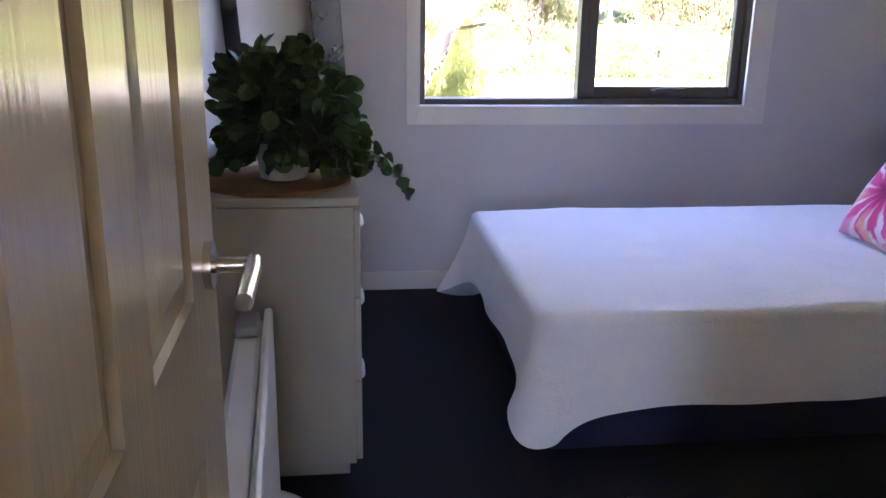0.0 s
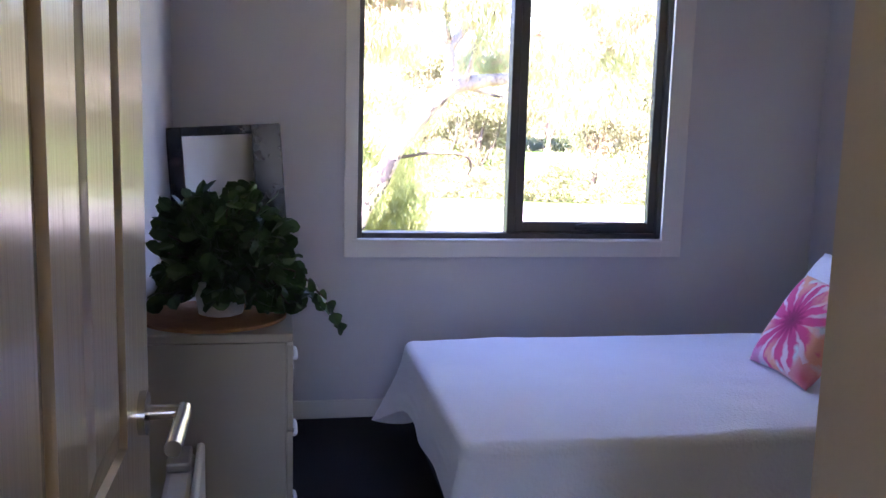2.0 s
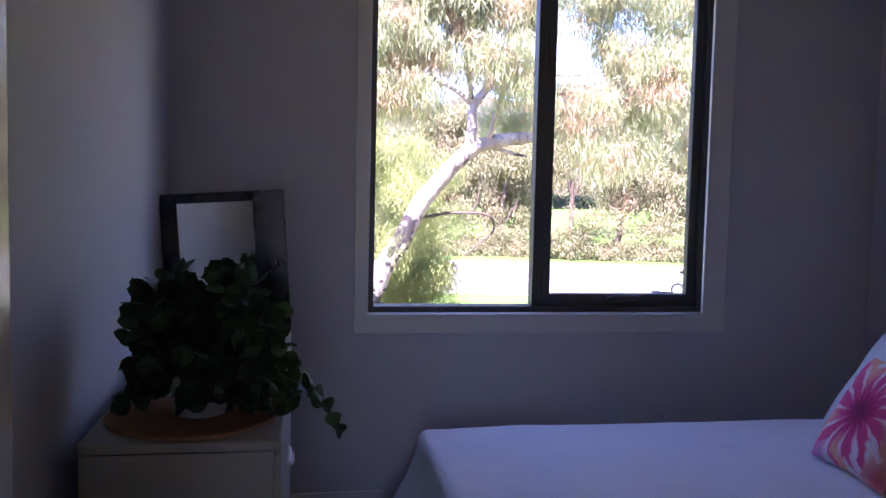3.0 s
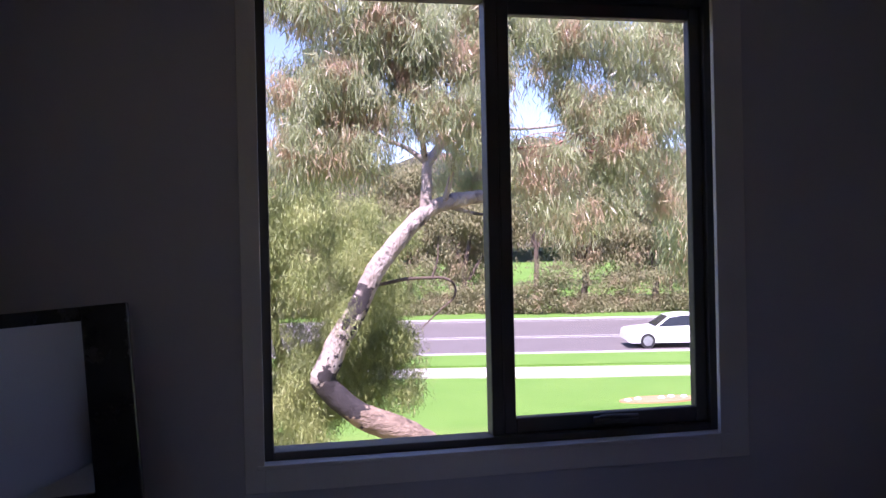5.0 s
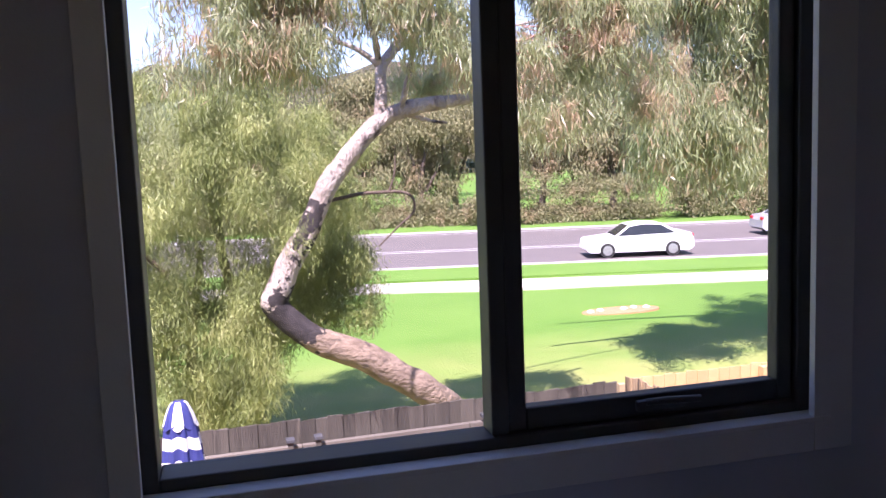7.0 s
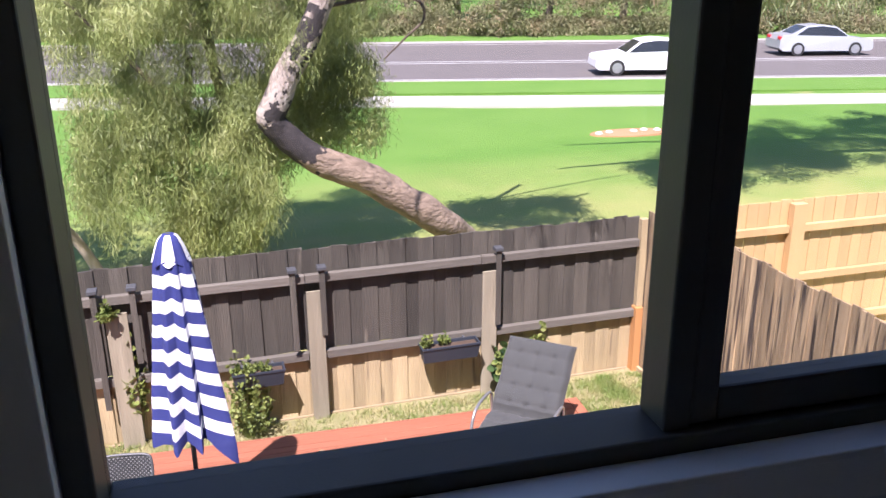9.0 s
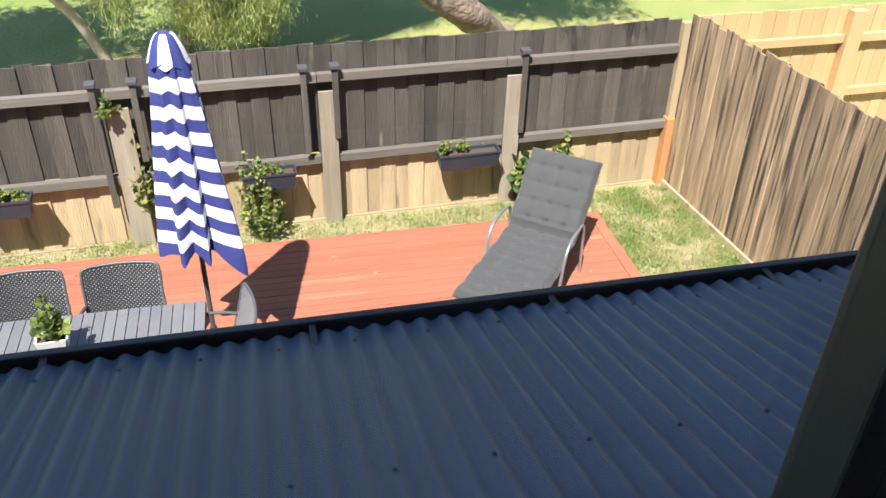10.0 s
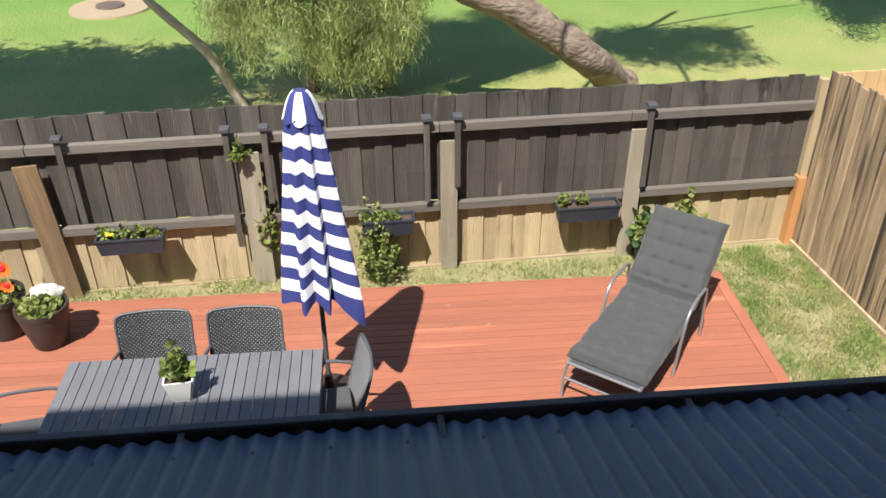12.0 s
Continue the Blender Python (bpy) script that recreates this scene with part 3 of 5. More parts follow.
for a in ((-6.5, 5.90, -0.50, 9.5, 6.03, -0.494), (-6.5, 6.024, -0.494, 9.5, 6.03, -0.345), (-6.5, 5.90, -0.494, 9.5, 5.906, -0.40)):
    box(bm, *a)
box(bm, -6.5, 6.006, -0.349, 9.5, 6.036, -0.333, 0.004)
gut = part("gutter", bm, GUTTER, roof, "black steel gutter")
for c in range(-5, 9):
    b = new("strap", finish("strap", boxed(0.98 + 0.86 * c - 0.012, 5.86, -0.352, 0.98 + 0.86 * c + 0.012, 6.03, -0.347, 0.001), GUTTER))
    b.parent = gut
structure("soffit", boxed(-6.5, 4.18, -0.52, 9.5, 5.90, -0.51), RENDERW, "flat lining under the verandah roof", "soffit")

# ---- ground outdoors ----
gx, gy = np.concatenate([np.linspace(-900, -60, 14), np.linspace(-50, 90, 71), np.linspace(100, 900, 14)]), np.concatenate([np.linspace(-900, 0, 10), np.linspace(3, 12, 10), np.linspace(14, 110, 49), np.linspace(130, 1200, 16)])
gxx, gyy = np.meshgrid(gx, gy)
gz = np.full_like(gxx, G) + np.where(gyy > 13.5, 0.03 * np.sin(gxx * 0.7) * np.cos(gyy * 0.53), 0)
gz += np.where(gyy > 60, (gyy - 60) * 0.05, 0)
v = np.stack([gxx, gyy, gz - 0.06 * ((gyy > 27) & (gyy < 58))], -1).reshape(-1, 3)
i, k = np.meshgrid(np.arange(len(gx) - 1), np.arange(len(gy) - 1))
a = (k * len(gx) + i).ravel()
ground = tagged(quads("ground", v, np.stack([a, a + 1, a + len(gx) + 1, a + len(gx)], 1), PARK, smooth=True), "mown green park lawn with dry patches", "lawn", kind="structure")
structure("ground_yard", boxed(-7, 5.0, G - 0.1, 6.3, 11.3, G + 0.012), YARD, "patchy dry grass of the back yard", "grass")


def slanted(name, x, y, turn, length, width, z, material, label, category, height=0.05):
    ob = structure(name, boxed(-length / 2, 0, -height, length / 2, width, 0, 0.0), material, label, category)
    ob.matrix_world = pose(x, y, z, 0, 0, turn)
    return ob


ROADTURN = math.degrees(math.atan(-0.232))
rc = math.cos(math.atan(-0.232))
slanted("path", 13.0, 28.6, math.degrees(math.atan(-0.265)), 400, 2.0, G + 0.02, CONCRETE, "pale concrete footpath across the park", "path", 0.15)
slanted("verge_near", 18.0, 30.4, ROADTURN, 400, 3.3, G + 0.005, LAWN, "green grass strip beside the road", "grass", 0.12)
slanted("road", 18.0, 33.7, ROADTURN, 400, 16.3 * rc, G - 0.03, ASPHALT, "grey asphalt road with white lines", "road", 0.1)
slanted("kerb_near", 18.0, 33.55, ROADTURN, 400, 0.14, G + 0.03, CONCRETE, "concrete kerb of the road", "kerb", 0.2)
slanted("kerb_far", 18.0, 33.7 + 16.3, ROADTURN, 400, 0.16, G + 0.07, CONCRETE, "concrete kerb of the road", "kerb", 0.25)
slanted("verge_far", 18.0, 33.7 + 16.6, ROADTURN, 400, 30.0, G + 0.06, LAWN, "green grass beyond the road", "grass", 0.2)
for off, w in ((0.6, 0.12), (6.2, 0.14), (6.9, 0.14), (15.3, 0.12)):
    slanted("road_line", 18.0, 33.7 + off, ROADTURN, 400, w, G - 0.024, LINE, "white painted road line", "road line", 0.004)

# ---- deck ----
deck = tagged(new("deck"), "red-stained timber deck with a border board", "deck", kind="structure")
deck.matrix_world = pose(4.97, 10.50, D, 0, 0, -0.9)
# ---- fences (blocked out here, pieces at the end of the file) ----
FT = math.degrees(math.atan2(0.27, 7.37))
fence = tagged(new("fence"), "weathered timber paling fence, dark above and pale below", "fence", kind="structure")
fence.matrix_world = pose(6.02, 11.24, G, 0, 0, FT)
side_fence = tagged(new("fence_side"), "grey-brown streaked paling fence along the yard", "fence", kind="structure")
side_fence.matrix_world = pose(6.03, 11.20, G, 0, 0, 4.8)
new_fence = tagged(new("fence_neighbour"), "new yellow pine paling fence next door", "fence", kind="structure")
new_fence.matrix_world = pose(6.17, 11.28, G, 0, 0, 1.0)

# ---- bedroom things ----
def chest():
    t = thing("chest_of_drawers", "cream laminate chest of drawers against the wall", "chest of drawers", (0.735, 2.485, 0))
    bm = boxed(0, 0, 0.04, 0.408, 1.40, 0.755, 0.003)
    box(bm, 0.02, 0.02, 0, 0.39, 1.38, 0.04)
    part("body", bm, CREAM, t)
    part("top", boxed(-0.003, -0.004, 0.757, 0.425, 1.404, 0.780, 0.004), CREAM, t)
    for c in range(2):
        for r in range(3):
            y0, z0 = 0.006 + c * 0.697, 0.05 + r * 0.234
            d = part("drawer", boxed(0.409, y0, z0, 0.425, y0 + 0.690, z0 + 0.228, 0.002), CREAM, t)
            hb = bmnew()
            tube(hb, smooth_path([(0.425, y0 + 0.28, z0 + 0.115), (0.437, y0 + 0.295, z0 + 0.115), (0.437, y0 + 0.395, z0 + 0.115), (0.425, y0 + 0.41, z0 + 0.115)], 4), 0.006, 8)
            h = new("drawer_handle", finish("drawer_handle", hb, WHITEPL, True))
            h.parent = d
    return t


def bed():
    t = thing("bed", "single bed under a white cotton cover hanging near the floor", "bed", (1.62, 2.455, 0))
    L, W, TOP, R, EDGE = 2.06, 1.20, 0.462, 0.055, 0.032
    part("base", boxed(0.07, 0.06, 0.03, L - 0.02, W - 0.05, 0.25, 0.01), NAVY, t, "dark navy fabric bed base")
    part("mattress", boxed(0.03, 0.03, 0.25, L - 0.01, W - 0.03, TOP - 0.018, 0.05), SHEET, t)
    # outline of the bed with rounded corners: place and outward way
    outline = []
    for cx, cy, a0, run in ((R, R, 180, L - 2 * R), (L - R, R, 270, W - 2 * R), (L - R, W - R, 0, L - 2 * R), (R, W - R, 90, W - 2 * R)):
        for k in range(13):
            a = radians(a0 + 90 * k / 12)
            outline.append((cx + R * math.cos(a), cy + R * math.sin(a), math.cos(a), math.sin(a)))
        a = radians(a0 + 90)
        x, y = cx + R * math.cos(a), cy + R * math.sin(a)
        n = int(run / 0.018)
        outline += [(x - math.sin(a) * run * k / n, y + math.cos(a) * run * k / n, math.cos(a), math.sin(a)) for k in range(1, n)]
    bm = bmnew()

    def wave(x, y):
        q = Vector((x * 2.2, y * 3.1, 0.4))
        return 0.009 * noise.noise(q) + 0.004 * noise.noise(q * 3) + 0.003 * (1 - abs(noise.noise(Vector((x * 2 + y * 3, y * 6, 2.0)))))

    rings = []
    for f in [k / 16 for k in range(15, -1, -1)]:
        ring = []
        for x, y, nx_, ny_ in outline:
            x, y = L / 2 + (x - nx_ * EDGE - L / 2) * (1 - f), W / 2 + (y - ny_ * EDGE - W / 2) * (1 - f)
            ring.append(bm.verts.new((x, y, TOP + wave(x, y))))
        rings.append(ring)
    for k in range(1, 7):
        a = radians(15 * k)
        rings.append([bm.verts.new((x - nx_ * EDGE * (1 - math.sin(a)), y - ny_ * EDGE * (1 - math.sin(a)), TOP - EDGE * (1 - math.cos(a)) + wave(x, y) * (1 - k / 6))) for x, y, nx_, ny_ in outline])
    for k in range(1, 19):
        q, ring = k / 18, []
        for i, (x, y, nx_, ny_) in enumerate(outline):
            drop = 0.268 * max(0, -ny_) ** 2 + 0.215 * max(0, -nx_) ** 2 + 0.30 * max(0, ny_) ** 2 + 0.25 * max(0, nx_) ** 2
            near, far = math.exp(-max(0, math.hypot(x, y) - 0.02) / 0.085), math.exp(-(math.hypot(x, y - W) / 0.15) ** 2)
            s = i * 0.018
            drop += 0.105 * near + 0.12 * far + 0.006 * math.sin(s * 2.3) + 0.003 * math.sin(s * 7)
            out = (0.012 + 0.065 * near + 0.13 * far + 0.006 * math.sin(s * 8 + 1) + 0.004 * math.sin(s * 19)) * q ** 1.3
            out += 0.0045 * noise.noise(Vector((s * 2.2, q * 13, 1.0))) + 0.010 * noise.noise(Vector((s * 6, q * 2, 7.0))) * (near + far)
            ring.append(bm.verts.new((min(x + nx_ * out, L + 0.02), y + ny_ * out, TOP - EDGE - (drop - EDGE) * q)))
        rings.append(ring)
    for a, b in zip(rings, rings[1:]):
        for i in range(len(a)):
            j = (i + 1) % len(a)
            bm.faces.new((a[i], a[j], b[j], b[i]))
    bm.faces.new(rings[0])
    part("bedspread", bm, SHEET, t, "white cotton bedspread", True)
    return t


def pillow_mesh(w, h, thick, n=22, power=3.0):
    bm = bmnew()
    sides = []
    for s in (1, -1):
        g = []
        for i in range(n + 1):
            row = []
            for k in range(n + 1):
                u, v_ = 2 * i / n - 1, 2 * k / n - 1
                e = max(0.0, (1 - abs(u) ** power) * (1 - abs(v_) ** power)) ** 0.5
                pinch = 1 - 0.07 * (1 - abs(u)) * abs(v_) ** 2 * 1.0
                pin2 = 1 - 0.07 * (1 - abs(v_)) * abs(u) ** 2
                row.append(bm.verts.new((u * w / 2 * pin2, v_ * h / 2 * pinch, s * (thick / 2 * e + 0.004))))
            g.append(row)
        sides.append(g)
        for i in range(n):
            for k in range(n):
                bm.faces.new((g[i][k], g[i + 1][k], g[i + 1][k + 1], g[i][k + 1]))
    a, b = sides
    edge = [(i, 0) for i in range(n)] + [(n, k) for k in range(n)] + [(i, n) for i in range(n, 0, -1)] + [(0, k) for k in range(n, 0, -1)]
    for (i, k), (p, q) in zip(edge, edge[1:] + edge[:1]):
        bm.faces.new((a[i][k], b[i][k], b[p][q], a[p][q]))
    return bm


chest()
bed()
pl = single("pillow", pillow_mesh(0.70, 0.46, 0.16), SHEET, "white pillow leaning against the wall at the bed head", "pillow", smooth=True)
pl.matrix_world = pose(3.375, 3.28, 0.635, 0, -54, 0) @ pose(0, 0, 0, 0, 0, 90)
cu = single("cushion", pillow_mesh(0.39, 0.39, 0.13), PRINT, "square cushion printed with large pink flowers, on the bed", "cushion", smooth=True)
cu.matrix_world = pose(3.005, 2.995, 0.635, 0, -58, -4) @ pose(0, 0, 0, 0, 0, 90)


def mirror():
    t = thing("mirror", "small mirror in a broad black frame on the chest", "mirror", (0.935, 3.80, 0.798), -2)
    tilt = pose(0, 0, 0, -3, -4, 0)
    bm = bmnew()
    for a in ((-0.225, 0, -0.165, 0.515), (0.11, 0, 0.225, 0.515), (-0.165, 0.478, 0.11, 0.515), (-0.165, 0, 0.11, 0.04)):
        box(bm, a[0], 0, a[1], a[2], 0.03, a[3], 0.005, tilt)
    part("frame", bm, BLACKGLOSS, t)
    part("mirror_glass", boxed(-0.165, 0.012, 0.04, 0.11, 0.018, 0.478, 0, tilt), MIRROR, t, "silvered glass")
    return t


def heater():
    t = thing("heater", "white portable panel heater on castored feet beside the chest", "heater", (0.945, 1.415, 0), 2.8)
    part("body", boxed(-0.03, 0.015, 0.08, 0.03, 0.87, 0.548, 0.012), WHITEPL, t)
    bm = boxed(0.031, 0.0, 0.065, 0.05, 0.885, 0.566, 0.008)
    part("front_panel", bm, WHITEPL, t)
    bm = boxed(-0.028, 0.74, 0.549, 0.024, 0.85, 0.572, 0.006)
    part("control", bm, SILVER, t, "grey control knob housing")
    for y in (0.06, 0.865):
        f = part("foot", tube(bmnew(), smooth_path([(-0.12, y, 0.045), (-0.06, y, 0.07), (0.02, y, 0.085), (0.07, y, 0.07), (0.11, y, 0.045)], 4), 0.016, 10), WHITEPL, t, smooth=True)
        for x in (-0.12, 0.11):
            c = new("castor", finish("castor", tube(bmnew(), [(x, y - 0.012, 0.024), (x, y + 0.012, 0.024)], 0.024, 16), WHITEPL, True))
            c.parent = f
    part("cord", tube(bmnew(), smooth_path([(-0.03, 0.6, 0.14), (-0.08, 0.62, 0.03), (-0.14, 0.5, 0.008), (-0.12, 0.3, 0.007)], 6), 0.004, 6), WHITEPL, t)
    return t


def round_leaves(bm, c, d, size, rng):
    """One rounded leaf blade, slightly cupped."""
    d = Vector(d).normalized()
    s = d.cross(Vector((rng.uniform(-1, 1), rng.uniform(-1, 1), rng.uniform(-0.3, 1)))).normalized()
    nrm = s.cross(d)
    c = Vector(c)
    outline = ((0, 0, 0), (0.2, 0.33, 0.05), (0.5, 0.45, 0.08), (0.8, 0.3, 0.04), (1.0, 0, -0.05), (0.8, -0.3, 0.04), (0.5, -0.45, 0.08), (0.2, -0.33, 0.05))
    mid = bm.verts.new(c + d * 0.5 * size)
    vs_ = [bm.verts.new(c + d * a * size + s * b * size + nrm * e * size) for a, b, e in outline]
    for i in range(8):
        bm.faces.new((mid, vs_[i], vs_[(i + 1) % 8]))


def house_plant():
    t = thing("house_plant", "bushy dark green trailing plant on a cork mat", "plant", (0.965, 2.675, 0.792))
    part("pot", lathe(bmnew(), [(0.045, 0), (0.06, 0.005), (0.072, 0.09), (0.076, 0.09), (0.076, 0.10), (0.066, 0.10), (0.064, 0.08)], 28), STONE, t, "pale ceramic pot", True)
    rng = random.Random(8)
    bm, st = bmnew(), bmnew()
    for i in range(125):
        a, e = rng.uniform(0, 2 * math.pi), rng.uniform(-0.45, 1.15)
        r = rng.uniform(0.12, 0.19)
        if i < 8:
            end = Vector((rng.uniform(0.10, 0.21), rng.uniform(-0.10, 0.06), rng.uniform(0.0, 0.16)))
        else:
            end = Vector((r * math.cos(a) * math.cos(e), r * math.sin(a) * math.cos(e), 0.14 + 0.215 * math.sin(e)))
        end.x = max(end.x, -0.235)
        mid = end * 0.55 + Vector((0, 0, 0.06))
        pts = smooth_path([(0, 0, 0.09), mid, end], 5)
        tube(st, pts, 0.0022, 5, False)
        for k in range(3, len(pts)):
            for _ in range(2):
                d = Vector((rng.uniform(-1, 1), rng.uniform(-1, 1), rng.uniform(-0.8, 0.6))) + (pts[k] - pts[k - 1]).normalized() * 0.7
                p = pts[k] + Vector((rng.uniform(-1, 1), rng.uniform(-1, 1), rng.uniform(-1, 1))) * 0.012
                p.z = max(p.z, 0.02)
                round_leaves(bm, p, d, rng.uniform(0.032, 0.058), rng)
    for ang, reach, low in ((-0.12, 0.33, -0.035), (0.25, 0.29, 0.0), (-0.5, 0.24, 0.06)):
        o = Vector((math.cos(ang), math.sin(ang), 0))
        pts = smooth_path([(0, 0, 0.10), o * reach * 0.55 + Vector((0, 0, 0.13)), o * reach * 0.85 + Vector((0, 0, 0.05)), o * reach + Vector((0, 0, low))], 6)
        tube(st, pts, 0.003, 6, False)
        for k in range(5, len(pts), 2):
            for sgn in (-1, 1):
                round_leaves(bm, pts[k], (pts[k] - pts[k - 1]).normalized() + o.cross(Vector((0, 0, 1))) * sgn * 0.9, 0.044, rng)
    part("stem", st, BARK_DARK, t)
    part("foliage", bm, IVYLEAF, t, "rounded dark green leaves")
    return t


mirror()
heater()
mat_bm = lathe(bmnew(), [(0.20, 0.0), (0.205, 0.002), (0.205, 0.009), (0.20, 0.011)], 40)
bmesh.ops.scale(mat_bm, vec=(0.97, 0.97, 1), verts=mat_bm.verts)
cm = single("place_mat", mat_bm, CORK, "round brown cork mat on the chest", "mat")
cm.matrix_world = pose(0.945, 2.685, 0.7805)
house_plant()

# ---- terrace things ----
def umbrella():
    t = thing("garden_umbrella", "closed blue and white striped garden umbrella on the deck", "umbrella", (1.21, 9.08, D))
    part("pole", tube(bmnew(), [(0, 0, 0.05), (0, 0, 2.60)], 0.019, 14), CHARCOAL, t, "grey metal pole", True)
    part("base", lathe(bmnew(), [(0.23, 0.0), (0.235, 0.02), (0.21, 0.05), (0.06, 0.075), (0.04, 0.09), (0.03, 0.20), (0.026, 0.24)], 32), BLACKPOT, t, "black round base", True)
    rng = random.Random(9)
    seg, N, steps = 192, 15, 4
    # folds: (angle in turns, reach, drop), ridge and valley by turns
    folds = []
    for k in range(18):
        ridge = k % 2 == 0
        folds.append(((k + rng.uniform(-0.3, 0.3)) / 18, rng.uniform(0.94, 1.06) if ridge else rng.uniform(0.62, 0.8), rng.uniform(0.0, 0.05) if ridge else rng.uniform(-0.05, 0.02)))
    folds[16] = (0.905, 1.38, 0.05)
    folds[17] = (0.955, 0.8, 0.02)
    folds[15] = (0.825, 0.70, -0.02)

    def canopy_point(u, f):
        """u: turn round the pole, f: 0 at the top, 1 at the hem."""
        wrap = [(folds[-1][0] - 1,) + folds[-1][1:]] + folds + [(folds[0][0] + 1,) + folds[0][1:], (folds[1][0] + 1,) + folds[1][1:]]
        for p, q in zip(wrap, wrap[1:]):
            if p[0] <= u <= q[0]:
                break
        k = (u - p[0]) / (q[0] - p[0])
        soft = k * k * (3 - 2 * k) * 0.5 + k * 0.5
        reach, drop = p[1] + (q[1] - p[1]) * soft, p[2] + (q[2] - p[2]) * k
        open_ = 0.35 + 0.65 * f
        r = (0.128 + 0.175 * f) * (1 + (reach - 1) * open_)
        sag = 0.008 * math.sin(23 * u + 5 * f) + 0.006 * noise.noise(Vector((u * 30, f * 6, 0)))
        tw = 2 * math.pi * u + 0.10 * f * math.sin(9 * u + 2 * f)
        r += 0.006 * noise.noise(Vector((u * 40, f * 5, 3)))
        return Vector((r * math.cos(tw), r * math.sin(tw), 2.43 - 1.38 * f - drop * min(1, 0.25 + f) - (0.06 * max(0, reach - 0.8) / 0.25 if f > 0.99 else 0) - sag))

    bm = bmnew()
    rows__ = []
    for q in range(N * steps + 1):
        rows__.append([bm.verts.new(canopy_point(k / seg, q / (N * steps))) for k in range(seg)])
    for q in range(N * steps):
        for k in range(seg):
            f = bm.faces.new((rows__[q][k], rows__[q][(k + 1) % seg], rows__[q + 1][(k + 1) % seg], rows__[q + 1][k]))
            f.material_index = (q // steps + 1) % 2
    can = part("canopy", bm, [WHITEC, BLUE], t, "white canvas with navy stripes", True)
    bm = bmnew()
    prof = [(0.02, 2.60), (0.05, 2.595), (0.075, 2.575), (0.098, 2.53), (0.122, 2.46), (0.142, 2.39), (0.152, 2.35), (0.160, 2.325)]
    rings = []
    for r, z in prof:
        r *= 0.82
        w = 0.05 * min(1, r / 0.1)
        rings.append([bm.verts.new((r * (1 + w * math.cos(8 * a)) * math.cos(a), r * (1 + w * math.cos(8 * a)) * math.sin(a), 2.60 - (2.60 - z) * 0.72 - (0.022 * math.cos(8 * a + 1) * (r / 0.16) ** 3))) for a in (2 * math.pi * k / 64 for k in range(64))])
    for q, (a, b) in enumerate(zip(rings, rings[1:])):
        for k in range(64):
            f = bm.faces.new((a[k], a[(k + 1) % 64], b[(k + 1) % 64], b[k]))
            f.material_index = 1 if q == 0 else ((k + 5) // 8) % 2
    bm.faces.new(rings[0][::-1]).material_index = 1
    cap = new("vent_cap", finish("vent_cap", bm, [WHITEC, BLUE], True))
    cap.parent = can
    return t


def table():
    t = thing("outdoor_table", "charcoal slatted aluminium outdoor dining table", "table", (-0.59, 8.805, D), -0.7)
    L, W, Ht = 1.81, 0.95, 0.72
    n = 24
    bm = bmnew()
    for a in ((0, -W, L, -W + 0.05), (0.05, -0.03, L - 0.05, 0.0), (0, -W + 0.05, 0.04, 0), (L - 0.04, -W + 0.05, L, 0)):
        box(bm, a[0], a[1], Ht - 0.06, a[2], a[3], Ht - 0.012, 0.004)
    part("frame", bm, CHARCOAL, t)
    w = L / n
    sl = finish("slat", boxed(0.0028, -W + 0.003, Ht - 0.012, w - 0.0028, -0.003, Ht, 0.002), TABLESLAT)
    for i in range(n):
        o = new("slat", sl)
        o.parent = t
        o.location.x = i * w
    for x in (0.05, L - 0.11):
        for y in (-W + 0.05, -0.11):
            part("leg", boxed(x, y, 0, x + 0.06, y + 0.06, Ht - 0.06, 0.005), CHARCOAL, t)
    return t


